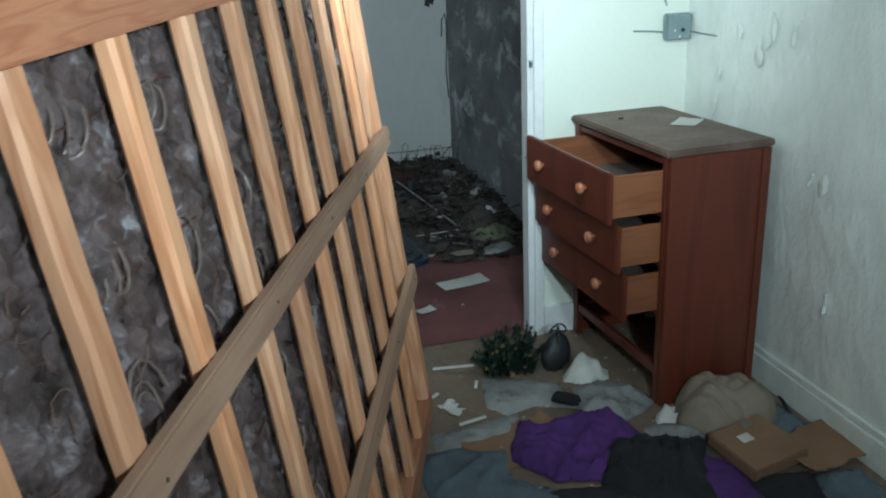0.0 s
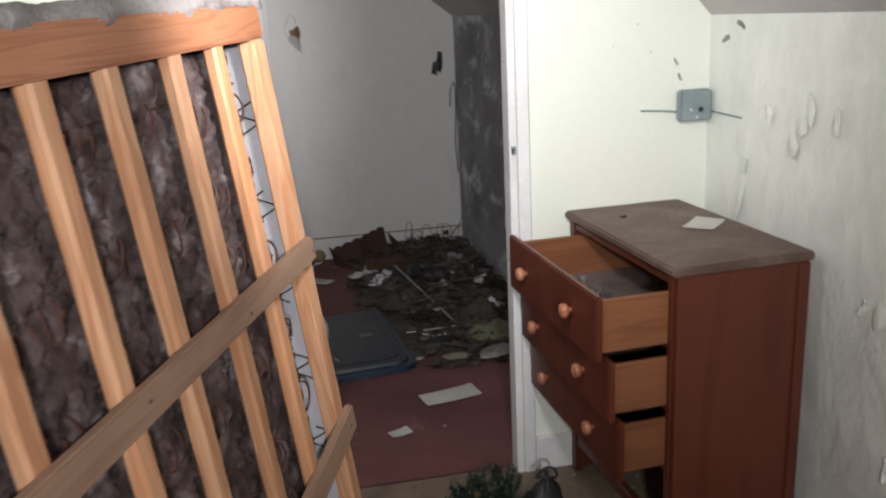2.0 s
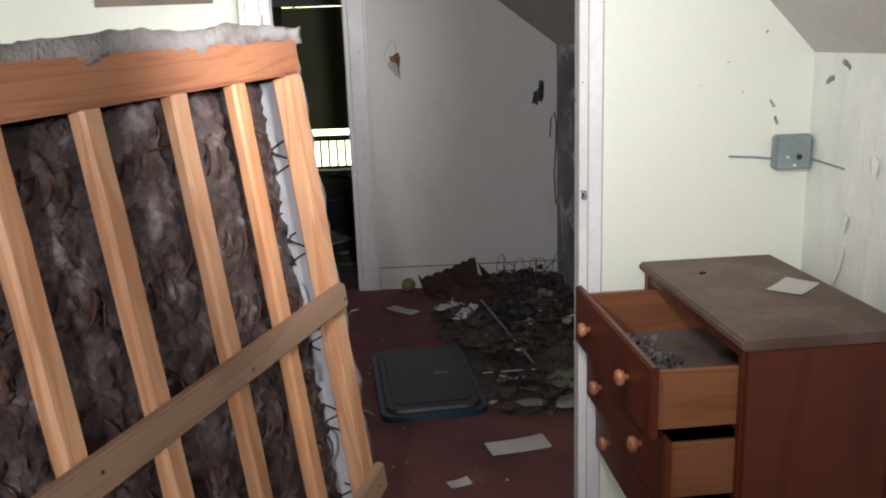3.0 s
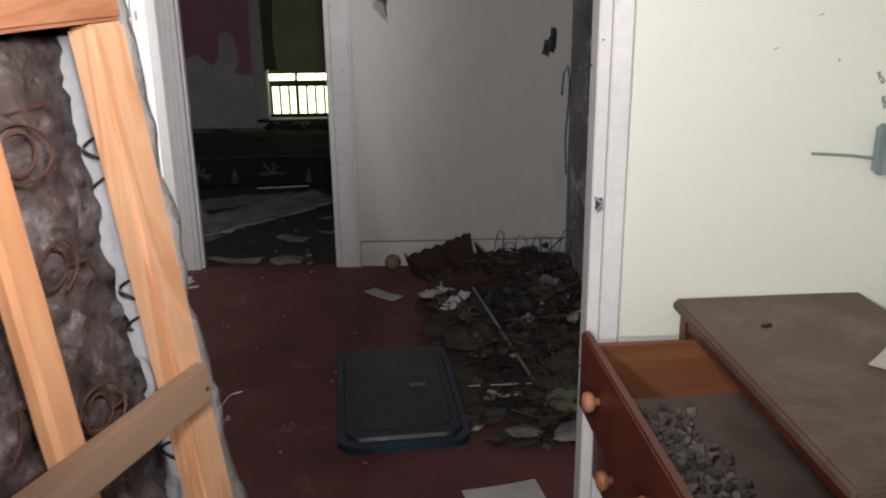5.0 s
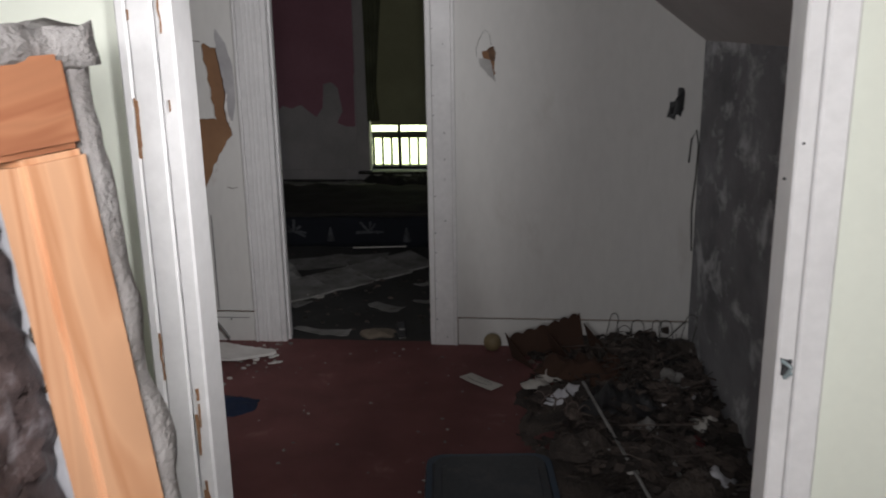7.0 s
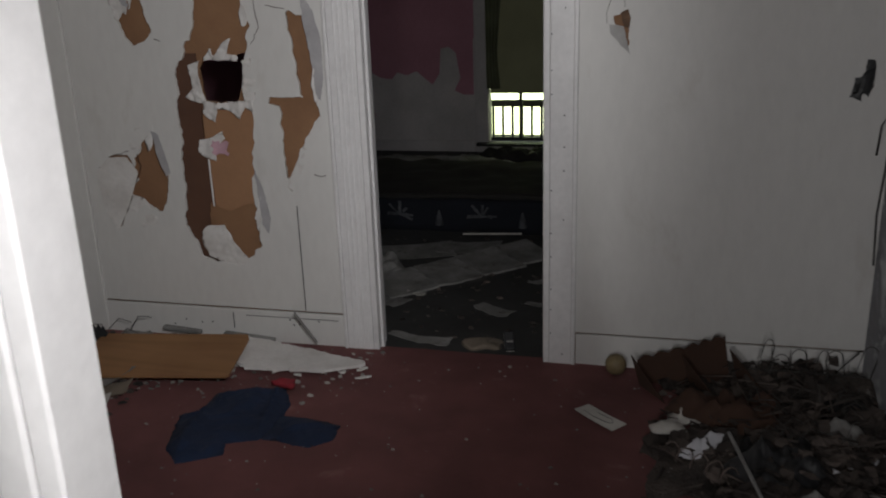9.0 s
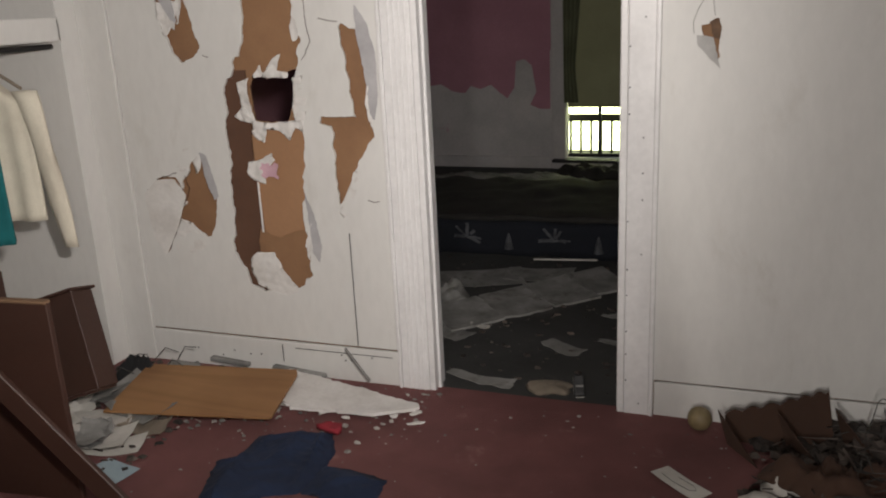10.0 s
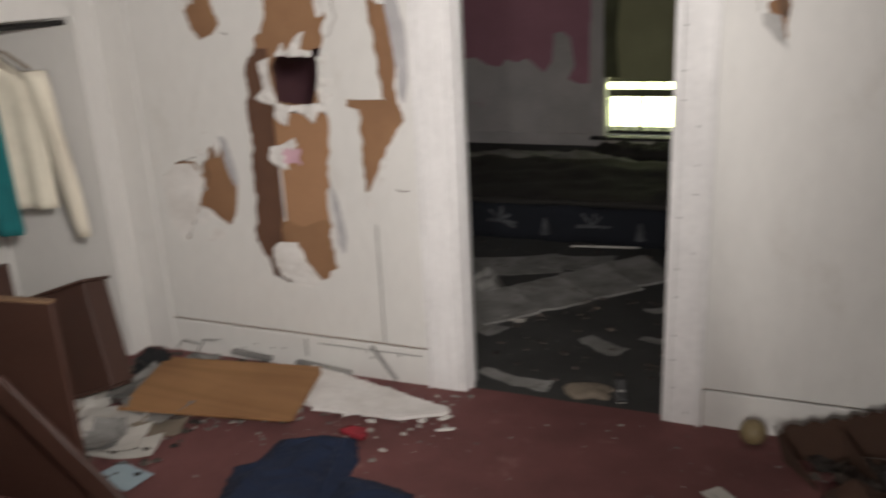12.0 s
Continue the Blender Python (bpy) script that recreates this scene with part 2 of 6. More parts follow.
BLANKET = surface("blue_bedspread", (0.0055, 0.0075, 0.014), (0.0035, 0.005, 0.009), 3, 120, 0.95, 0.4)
MATTRESS_TOP = surface("blackish_bedding", (0.030, 0.027, 0.024), (0.012, 0.011, 0.010), 4, 60, 0.95, 0.6)

# ---- mesh helpers ----
def part(name, bm, mat, parent=None, label="", smooth=False):
    me = bpy.data.meshes.new(name)
    bmesh.ops.recalc_face_normals(bm, faces=bm.faces)
    if smooth:
        for f in bm.faces:
            f.smooth = True
    bm.to_mesh(me)
    bm.free()
    for one in mat if isinstance(mat, (list, tuple)) else (mat,):
        me.materials.append(one)
    ob = new(name, me)
    if parent:
        ob.parent = parent
    return tagged(ob, label)


def thing(name, m, label, category, group="", kind=""):
    ob = new(name)
    ob.empty_display_size = 0.05
    ob.matrix_world = m
    return tagged(ob, label, category, group, kind)


def solid(x0, x1, y0, y1, z0, z1, bevel=0.0, bm=None, seg=1, mat=0):
    """A block, its edges eased by bevel."""
    own = bmesh.new()
    bmesh.ops.create_cube(own, size=1)
    for v in own.verts:
        v.co = ((x0 + x1) / 2 + v.co.x * (x1 - x0), (y0 + y1) / 2 + v.co.y * (y1 - y0), (z0 + z1) / 2 + v.co.z * (z1 - z0))
    if bevel:
        bmesh.ops.bevel(own, geom=own.edges[:], offset=bevel, segments=seg, affect="EDGES", clamp_overlap=True)
    for f in own.faces:
        f.material_index = mat
    if bm is None:
        return own
    tmp = bpy.data.meshes.new("tmp")
    own.to_mesh(tmp)
    own.free()
    bm.from_mesh(tmp)
    bpy.data.meshes.remove(tmp)
    return bm


def moved(bm, m):
    bmesh.ops.transform(bm, matrix=m, verts=bm.verts)
    return bm


def joined(bm, other, m=None):
    if m is not None:
        bmesh.ops.transform(other, matrix=m, verts=other.verts)
    tmp = bpy.data.meshes.new("tmp")
    other.to_mesh(tmp)
    other.free()
    bm.from_mesh(tmp)
    bpy.data.meshes.remove(tmp)
    return bm


def slab(us, ws, solid_cell, d0, d1, axis="y"):
    """A wall of cells between the lines us and ws; the cells that solid_cell refuses are openings through it."""
    bm, vs = bmesh.new(), {}

    def vert(i, j, d):
        if (i, j, d) not in vs:
            co = (us[i], d, ws[j]) if axis == "y" else (d, us[i], ws[j]) if axis == "x" else (us[i], ws[j], d)
            vs[i, j, d] = bm.verts.new(co)
        return vs[i, j, d]

    cells = {(i, j) for i in range(len(us) - 1) for j in range(len(ws) - 1) if solid_cell((us[i] + us[i + 1]) / 2, (ws[j] + ws[j + 1]) / 2)}
    for i, j in cells:
        for d in (d0, d1):
            bm.faces.new([vert(i, j, d), vert(i + 1, j, d), vert(i + 1, j + 1, d), vert(i, j + 1, d)])
        for (di, dj), a, b in (((-1, 0), (i, j), (i, j + 1)), ((1, 0), (i + 1, j), (i + 1, j + 1)), ((0, -1), (i, j), (i + 1, j)), ((0, 1), (i, j + 1), (i + 1, j + 1))):
            if (i + di, j + dj) not in cells:
                bm.faces.new([vert(*a, d0), vert(*b, d0), vert(*b, d1), vert(*a, d1)])
    return bm


def tube(points, radius, sides=6, closed=False):
    """A round wire along points."""
    bm, rings = bmesh.new(), []
    pts = [Vector(p) for p in points]
    n = len(pts)
    for k, p in enumerate(pts):
        a = pts[(k - 1) % n] if closed or k else p
        b = pts[(k + 1) % n] if closed or k < n - 1 else p
        t = (b - a).normalized()
        s = t.cross(Vector((0.13, 0.31, 0.94))).normalized()
        if s.length < 0.1:
            s = t.cross(Vector((1, 0, 0))).normalized()
        u = t.cross(s)
        rings.append([bm.verts.new(p + radius * (s * math.cos(q) + u * math.sin(q))) for q in (2 * math.pi * i / sides for i in range(sides))])
    for k in range(n if closed else n - 1):
        r0, r1 = rings[k], rings[(k + 1) % n]
        for i in range(sides):
            bm.faces.new([r0[i], r0[(i + 1) % sides], r1[(i + 1) % sides], r1[i]])
    if not closed:
        bm.faces.new(rings[0]), bm.faces.new(rings[-1])
    return bm


def lathe(profile, sides=16):
    bm, rings = bmesh.new(), []
    for r, z in profile:
        rings.append([bm.verts.new((r * math.cos(a), r * math.sin(a), z)) for a in (2 * math.pi * i / sides for i in range(sides))])
    for a, b in zip(rings, rings[1:]):
        for i in range(sides):
            bm.faces.new([a[i], a[(i + 1) % sides], b[(i + 1) % sides], b[i]])
    bm.faces.new(rings[0]), bm.faces.new(rings[-1])
    return bm


def sheet(w, d, curl=0.0, thick=0.0015, nx=8, ny=6, rag=0.0, seed=0, crease=0.0):
    """A loose sheet lying on the ground, curled and creased a little, its edge ragged by rag."""
    bm = bmesh.new()
    rnd = random.Random(seed)
    off = Vector((seed * 3.1, seed * 1.7, 0))
    top, low = {}, {}
    for i in range(nx + 1):
        for j in range(ny + 1):
            a, b = i / nx * 2 - 1, j / ny * 2 - 1
            x, y = a * w / 2, b * d / 2
            if rag and (i in (0, nx) or j in (0, ny)):
                x += rnd.uniform(-rag, rag * 0.3) * (1 if a > 0 else -1)
                y += rnd.uniform(-rag, rag * 0.3) * (1 if b > 0 else -1)
            z = curl * (a * a * 0.6 + max(a * b, 0) * 0.6) + crease * (noise.noise(Vector((x * 14, y * 14, 0)) + off) + 1)
            top[i, j] = bm.verts.new((x, y, z + thick))
            low[i, j] = bm.verts.new((x, y, z))
    for g in (top, low):
        for i in range(nx):
            for j in range(ny):
                bm.faces.new([g[i, j], g[i + 1, j], g[i + 1, j + 1], g[i, j + 1]])
    rim = [(i, 0) for i in range(nx)] + [(nx, j) for j in range(ny)] + [(i, ny) for i in range(nx, 0, -1)] + [(0, j) for j in range(ny, 0, -1)]
    for a, b in zip(rim, rim[1:] + rim[:1]):
        bm.faces.new([top[a], top[b], low[b], low[a]])
    return bm


def rumple(w, d, h, seed=0, n=26, folds=5.0, lobes=0.25, fold_h=0.5, square=3.0):
    """A dropped cloth or bag: folds over a soft mound, with an uneven hem that meets the ground."""
    bm = bmesh.new()
    off = Vector((seed * 7.3, seed * 2.9, seed))
    g = {}
    for i in range(n + 1):
        for j in range(n + 1):
            a, b = i / n * 2 - 1, j / n * 2 - 1
            r = (abs(a) ** square + abs(b) ** square) ** (1 / square)
            m = max(abs(a), abs(b)) or 1.0
            k = m / r if r else 1.0
            ang = math.atan2(b, a)
            edge = 1 + lobes * noise.noise(Vector((math.cos(ang) * 1.7, math.sin(ang) * 1.7, 0)) + off)
            x, y = a * k * edge * w / 2, b * k * edge * d / 2
            fold = noise.noise(Vector((x * folds / 0.3, y * folds / 0.42, 0)) + off) * 0.6 + abs(noise.noise(Vector((x * folds / 0.11, y * folds / 0.2, 3)) + off)) * 0.55
            body = max(0.0, 1 - m ** 3) ** 0.6
            z = h * body * (1 - fold_h + fold_h * (0.6 + fold)) + 0.004 * (m < 1)
            g[i, j] = bm.verts.new((x, y, max(z, 0.0)))
    for i in range(n):
        for j in range(n):
            bm.faces.new([g[i, j], g[i + 1, j], g[i + 1, j + 1], g[i, j + 1]])
    rim = [(i, 0) for i in range(n)] + [(n, j) for j in range(n)] + [(i, n) for i in range(n, 0, -1)] + [(0, j) for j in range(n, 0, -1)]
    bm.faces.new([g[k] for k in reversed(rim)])
    return bm


def inside(poly, x, y):
    hit = False
    for (x0, y0), (x1, y1) in zip(poly, poly[1:] + poly[:1]):
        if (y0 > y) != (y1 > y) and x < (x1 - x0) * (y - y0) / (y1 - y0) + x0:
            hit = not hit
    return hit


def nearest(poly, x, y):
    best = None
    for (x0, y0), (x1, y1) in zip(poly, poly[1:] + poly[:1]):
        dx, dy = x1 - x0, y1 - y0
        t = max(0.0, min(1.0, ((x - x0) * dx + (y - y0) * dy) / (dx * dx + dy * dy)))
        q = (x0 + t * dx, y0 + t * dy)
        e = math.hypot(q[0] - x, q[1] - y)
        if best is None or e < best[0]:
            best = (e, q)
    return best[1]


def pierced(x0, x1, z0, z1, y0, y1, holes, cell=0.014, jag=0.006):
    """A board skin with broken holes: the rims follow the hole outlines, frayed by jag."""
    nx, nz = max(1, round((x1 - x0) / cell)), max(1, round((z1 - z0) / cell))
    us = [x0 + (x1 - x0) * i / nx for i in range(nx + 1)]
    ws = [z0 + (z1 - z0) * j / nz for j in range(nz + 1)]

    def which(x, z):
        return next((h for h in holes if inside(h, x, z)), None)

    bm = slab(us, ws, lambda x, z: which(x, z) is None, y0, y1)
    for v in bm.verts:
        x, z = v.co.x, v.co.z
        for dx, dz in ((-1, -1), (1, -1), (-1, 1), (1, 1)):
            h = which(x + dx * cell * 0.5, z + dz * cell * 0.5)
            if h:
                q = nearest(h, x, z)
                if math.hypot(q[0] - x, q[1] - z) < cell * 1.6:
                    f = Vector((x * 60, z * 60, 0))
                    v.co.x, v.co.z = q[0] + jag * noise.noise(f), q[1] + jag * noise.noise(f + Vector((9, 4, 2)))
                break
    return bm

# ---- plan ----
WALL_N, WALL_N2 = 3.264, 3.315          # wall between bedroom and landing
WALL_F, WALL_F2 = 6.072, 6.172          # wall between landing and far room
WALL_P = 10.83                          # far room's end wall
RIGHT_1, RIGHT_2, LEFT_1, LEFT_2 = 2.745, 2.545, 0.60, -1.0
CEIL = 2.30
NEAR_L, NEAR_R, FAR_L, FAR_R = 1.280, 2.112, 0.540, 1.303
HEAD = 2.0


def structure(name, bm, mat, label="", category=""):
    return tagged(part(name, bm, mat, None, label), "", category, "", "structure")


def setting(name, x0, x1, y0, y1, z0, z1, mat, label, category, bevel=0.0):
    return structure(name, solid(x0, x1, y0, y1, z0, z1, bevel), mat, label, category)


setting("floor_bedroom", LEFT_1 - 0.1, RIGHT_1 + 0.1, -1.3, 3.30, -0.1, 0.0, FLOOR_BROWN, "worn brown bedroom floor strewn with rubbish", "floor")


def carpet_bed():
    bm = bmesh.new()
    nx, ny = 60, 46
    x0, x1, y0, y1 = LEFT_2 - 0.05, RIGHT_2 + 0.05, 3.30, 6.10
    g = [[bm.verts.new((x0 + (x1 - x0) * i / nx, y0 + (y1 - y0) * j / ny, 0.004 + 0.004 * noise.noise(Vector((i * 0.21, j * 0.21, 0))))) for j in range(ny + 1)] for i in range(nx + 1)]
    for i in range(nx):
        for j in range(ny):
            bm.faces.new([g[i][j], g[i + 1][j], g[i + 1][j + 1], g[i][j + 1]])
    solid(x0, x1, y0, y1, -0.1, -0.01, 0, bm)
    return bm


structure("floor_landing", carpet_bed(), CARPET, "worn maroon carpet littered with scraps", "carpet")
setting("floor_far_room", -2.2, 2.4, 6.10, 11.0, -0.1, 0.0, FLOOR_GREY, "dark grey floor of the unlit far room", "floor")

# bedroom shell
wn_us = [LEFT_1 - 0.12, NEAR_L, NEAR_R, RIGHT_1 + 0.12]
structure("wall_north", slab([LEFT_2 - 0.1] + wn_us[1:], [0, HEAD, CEIL], lambda x, z: not (NEAR_L < x < NEAR_R and z < HEAD), WALL_N, WALL_N2), PAINT_GREEN,
          "pale green painted wall with a doorway, scuffed and spotted", "wall")
setting("wall_east_bedroom", RIGHT_1, RIGHT_1 + 0.12, -1.3, WALL_N, 0, 1.44, PLASTER, "low side wall of blistered pale plaster", "wall")
setting("wall_west_bedroom", LEFT_1 - 0.12, LEFT_1, -1.3, WALL_N, 0, CEIL, PAINT_GREEN, "pale green bedroom wall", "wall")
setting("wall_south_bedroom", LEFT_1 - 0.12, RIGHT_1 + 0.12, -1.42, -1.3, 0, CEIL, PAINT_GREEN, "pale green bedroom wall", "wall")


def pitched(x_low, z_low, x_high, z_high, y0, y1):
    bm = bmesh.new()
    pts = [(x_low, z_low), (x_high, z_high), (x_high, z_high + 0.08), (x_low + 0.12, z_low + 0.02), (x_low + 0.12, z_low)]
    a, b = ([bm.verts.new((x, y, z)) for x, z in pts] for y in (y0, y1))
    bm.faces.new(a), bm.faces.new(b)
    for i in range(len(pts)):
        k = (i + 1) % len(pts)
        bm.faces.new([a[i], a[k], b[k], b[i]])
    return bm


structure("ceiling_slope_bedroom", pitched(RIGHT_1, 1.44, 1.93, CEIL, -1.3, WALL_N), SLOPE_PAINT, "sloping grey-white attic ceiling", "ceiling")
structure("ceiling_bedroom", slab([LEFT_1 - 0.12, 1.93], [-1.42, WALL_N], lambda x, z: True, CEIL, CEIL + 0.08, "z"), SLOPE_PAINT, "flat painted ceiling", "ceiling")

# landing shell
setting("wall_east_landing", RIGHT_2, RIGHT_2 + 0.12, WALL_N2, WALL_F2, 0, 1.465, MOULD, "low side wall black with mould, paint flaking", "wall")
structure("wall_west_landing", slab([WALL_N2, 4.2, 5.95, WALL_F2], [0, 1.95, CEIL], lambda y, z: not (4.2 < y < 5.95 and z < 1.95), LEFT_2 - 0.08, LEFT_2, "x"), PANEL, "dirty white wall with an open closet", "wall")
structure("wall_closet", slab([4.1, 6.05], [0, CEIL], lambda y, z: True, -1.72, -1.62, "x"), PANEL, "dirty white back wall of the closet", "wall")
setting("wall_closet_end", -1.62, LEFT_2 - 0.081, 5.955, 6.05, 0, CEIL, PANEL, "dirty white end wall of the closet", "wall")
setting("wall_closet_start", -1.62, LEFT_2 - 0.081, 4.1, 4.195, 0, CEIL, PANEL, "dirty white end wall of the closet", "wall")
setting("floor_closet", -1.72, LEFT_2 - 0.05, 4.1, 6.05, -0.1, -0.002, FLOOR_BROWN, "brown closet floor", "floor")
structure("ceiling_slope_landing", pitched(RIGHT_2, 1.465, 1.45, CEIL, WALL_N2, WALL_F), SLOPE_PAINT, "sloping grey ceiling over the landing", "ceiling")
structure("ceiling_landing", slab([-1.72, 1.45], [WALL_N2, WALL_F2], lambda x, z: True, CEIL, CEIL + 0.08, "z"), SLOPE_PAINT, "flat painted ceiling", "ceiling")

# the far wall is boarded: white facing with broken holes over brown hardboard
HOLE_A = [(-0.60, 1.66), (-0.598, 1.587), (-0.575, 1.476), (-0.513, 1.344), (-0.405, 1.404), (-0.43, 1.50), (-0.45, 1.581), (-0.46, 1.66)]
HOLE_B = [(-0.53, 0.92), (-0.49, 0.97), (-0.45, 0.955), (-0.408, 0.775), (-0.464, 0.605), (-0.55, 0.65), (-0.63, 0.675), (-0.575, 0.765), (-0.58, 0.86)]
HOLE_E = [(-0.775, 0.80), (-0.705, 0.87), (-0.61, 0.876), (-0.57, 0.80), (-0.615, 0.675), (-0.705, 0.522), (-0.757, 0.633)]
HOLE_C = [(-0.187, 1.569), (-0.17, 1.70), (0.0, 1.71), (0.03, 1.57), (0.05, 1.435), (0.017, 1.265), (0.034, 1.066), (-0.003, 0.718), (0.025, 0.55),
          (0.009, 0.451), (-0.108, 0.361), (-0.285, 0.404), (-0.35, 0.553), (-0.331, 0.898), (-0.308, 1.257), (-0.203, 1.442)]
HOLE_D = [(0.222, 1.491), (0.313, 1.457), (0.336, 1.302), (0.341, 1.058), (0.273, 0.958), (0.168, 0.749), (0.165, 0.91), (0.165, 1.10), (0.116, 1.107), (0.116, 1.133), (0.263, 1.133), (0.255, 1.25)]
DARK = [(-0.228, 1.256), (-0.183, 1.30), (0.01, 1.308), (0.02, 1.25), (-0.038, 1.11), (-0.194, 1.11)]
GOUGE = [(2.388, 1.127), (2.40, 1.19), (2.43, 1.20), (2.435, 1.255), (2.466, 1.257), (2.468, 1.17), (2.455, 1.13), (2.44, 1.15), (2.43, 1.115)]
TEAR = [(1.545, 1.43), (1.585, 1.44), (1.605, 1.40), (1.612, 1.30), (1.575, 1.36)]


def rough(poly, amp, step=0.03, seed=0):
    """The outline with its sides broken up into uneven short runs."""
    out = []
    for (x0, z0), (x1, z1) in zip(poly, poly[1:] + poly[:1]):
        n = max(1, round(math.hypot(x1 - x0, z1 - z0) / step))
        for k in range(n):
            f = k / n
            p = Vector(((x0 + (x1 - x0) * f) * 24, (z0 + (z1 - z0) * f) * 24, seed))
            out.append((x0 + (x1 - x0) * f + amp * noise.noise(p), z0 + (z1 - z0) * f + amp * noise.noise(p + Vector((7, 3, 1)))))
    return out


HOLE_A, HOLE_B, HOLE_C, HOLE_D, DARK, GOUGE, TEAR, HOLE_E = (rough(h, a, 0.022, k) for k, (h, a) in enumerate(((HOLE_A, 0.018), (HOLE_B, 0.02), (HOLE_C, 0.022), (HOLE_D, 0.014), (DARK, 0.02), (GOUGE, 0.012), (TEAR, 0.008), (HOLE_E, 0.008))))
far_wall = structure("wall_far", slab([-1.72, -0.26, 0.06, FAR_L, FAR_R, RIGHT_2 + 0.1], [0, 1.06, 1.34, HEAD, CEIL], lambda x, z: not (FAR_L < x < FAR_R and z < HEAD or -0.26 < x < 0.06 and 1.06 < z < 1.34), 6.150, WALL_F2), PANEL,
                     "white boarded wall with a doorway, its facing smashed through in holes", "wall")
part("backing_board", pierced(LEFT_2, FAR_L - 0.002, 0.0, CEIL, 6.100, 6.112, [DARK], 0.02, 0.008), BROWN_BOARD, far_wall, "bare brown hardboard behind the holes")
part("backing_board", solid(FAR_R + 0.002, RIGHT_2, 6.100, 6.112, 0, CEIL), BROWN_BOARD, far_wall)
part("facing_panel", pierced(-0.842, 0.392, 0.163, CEIL - 0.002, WALL_F, WALL_F + 0.010, [HOLE_A, HOLE_B, HOLE_C, HOLE_D, HOLE_E], 0.011, 0.005), PANEL, far_wall, "white facing board with torn-out holes")
part("facing_panel", pierced(1.424, RIGHT_2 - 0.001, 0.147, CEIL - 0.002, WALL_F, WALL_F + 0.010, [GOUGE, TEAR]), PANEL, far_wall, "plain white facing board")
part("facing_panel", solid(0.392, 1.445, WALL_F, WALL_F + 0.010, HEAD + 0.11, CEIL - 0.002), PANEL, far_wall)
part("corner_board", solid(LEFT_2, -0.846, WALL_F - 0.012, WALL_F + 0.012, 0, CEIL - 0.002, 0.002), PANEL, far_wall)

# skirting boards and door frames
setting("baseboard_far_left", -0.846, 0.392, WALL_F - 0.006, WALL_F + 0.012, 0, 0.154, PANEL, "painted skirting board, its joints cracked open", "skirting board", 0.003)
setting("baseboard_far_right", 1.427, RIGHT_2, WALL_F - 0.004, WALL_F + 0.012, 0, 0.140, PANEL, "painted skirting board", "skirting board", 0.003)
structure("baseboard_east", joined(solid(RIGHT_1 - 0.018, RIGHT_1, -1.3, WALL_N, 0, 0.10, 0.003), solid(RIGHT_1 - 0.012, RIGHT_1, -1.3, WALL_N, 0.10, 0.125, 0.004)), PLASTER,
          "dusty moulded skirting board", "skirting board")
setting("baseboard_north", NEAR_R + 0.054, RIGHT_1 - 0.02, WALL_N - 0.016, WALL_N, 0, 0.12, TRIM, "white skirting board", "skirting board", 0.003)


def casing(name, x_open, side, y_face, z_top, width, label, depth, jamb_y1, beads=0, stop=0.0):
    """Door casing on one jamb: the board, its moulded edge and the jamb lining. side: +1 when the wall lies to the right of the opening."""
    ob = thing(name, pose(x_open, y_face, 0), label, "door frame", "", "structure")
    s = side

    def block(a, b, d0, d1, z0, z1, bev, nm, mat=TRIM):
        lo, hi = sorted((a * s, b * s))
        part(nm, solid(lo, hi, d0, d1, z0, z1, bev), mat, ob)

    band = 0.016 if width > 0.06 else 0.0
    block(0.014, width - band, -depth, 0, 0, z_top, 0.003, "casing_board")
    if band:
        block(width - band + 0.0005, width, -depth - (0.007 if width > 0.1 else 0.001), 0, 0, z_top, 0.003, "back_band")
    for k in range(beads):
        block(0.030 + 0.022 * k, 0.039 + 0.022 * k, -depth - 0.005, -depth, 0, z_top, 0.002, "bead")
    block(-0.012, 0.013, -depth + 0.002, jamb_y1 - y_face, 0, z_top, 0.003, "jamb_lining")
    if stop:
        block(-0.012 - stop, -0.012, 0.020, 0.046, 0, z_top, 0.002, "door_stop")
    return ob


casing("door_frame_near_right", NEAR_R, 1, WALL_N, HEAD, 0.052, "white painted door casing, chipped, with an empty latch hole", 0.018, WALL_N2)
casing("door_frame_near_left", NEAR_L, -1, WALL_N, HEAD, 0.066, "white painted door casing with flaking edges", 0.018, WALL_N2)
casing("door_frame_far_right", FAR_R, 1, WALL_F, HEAD, 0.122, "white moulded door casing dotted with nail holes", 0.016, WALL_F2, 0, 0.006)
casing("door_frame_far_left", FAR_L, -1, WALL_F, HEAD, 0.148, "white moulded door casing", 0.016, WALL_F2, 4, 0.012)
setting("door_head_near", NEAR_L - 0.066, NEAR_R + 0.052, WALL_N - 0.02, WALL_N2, HEAD + 0.001, HEAD + 0.085, TRIM, "white door head", "door frame", 0.003)
setting("door_head_far", FAR_L - 0.148, FAR_R + 0.122, WALL_F - 0.018, WALL_F2, HEAD + 0.001, HEAD + 0.11, TRIM, "white door head", "door frame", 0.003)

# far room shell: pink paint peeled off the plaster, a low window at its end
setting("wall_west_far_room", -2.22, -2.1, WALL_F2, WALL_P + 0.12, 0, CEIL, PINK, "dull pink painted wall of the far room", "wall")
setting("wall_east_far_room", 2.2, 2.32, WALL_F2, WALL_P + 0.12, 0, CEIL, BARE, "bare plaster wall of the far room", "wall")
setting("ceiling_far_room", -2.22, 2.32, WALL_F2, WALL_P + 0.12, CEIL, CEIL + 0.08, BARE, "ceiling of the far room", "ceiling")
WIN_L, WIN_R, WIN_B, WIN_T = 0.12, 1.02, 0.10, 1.95
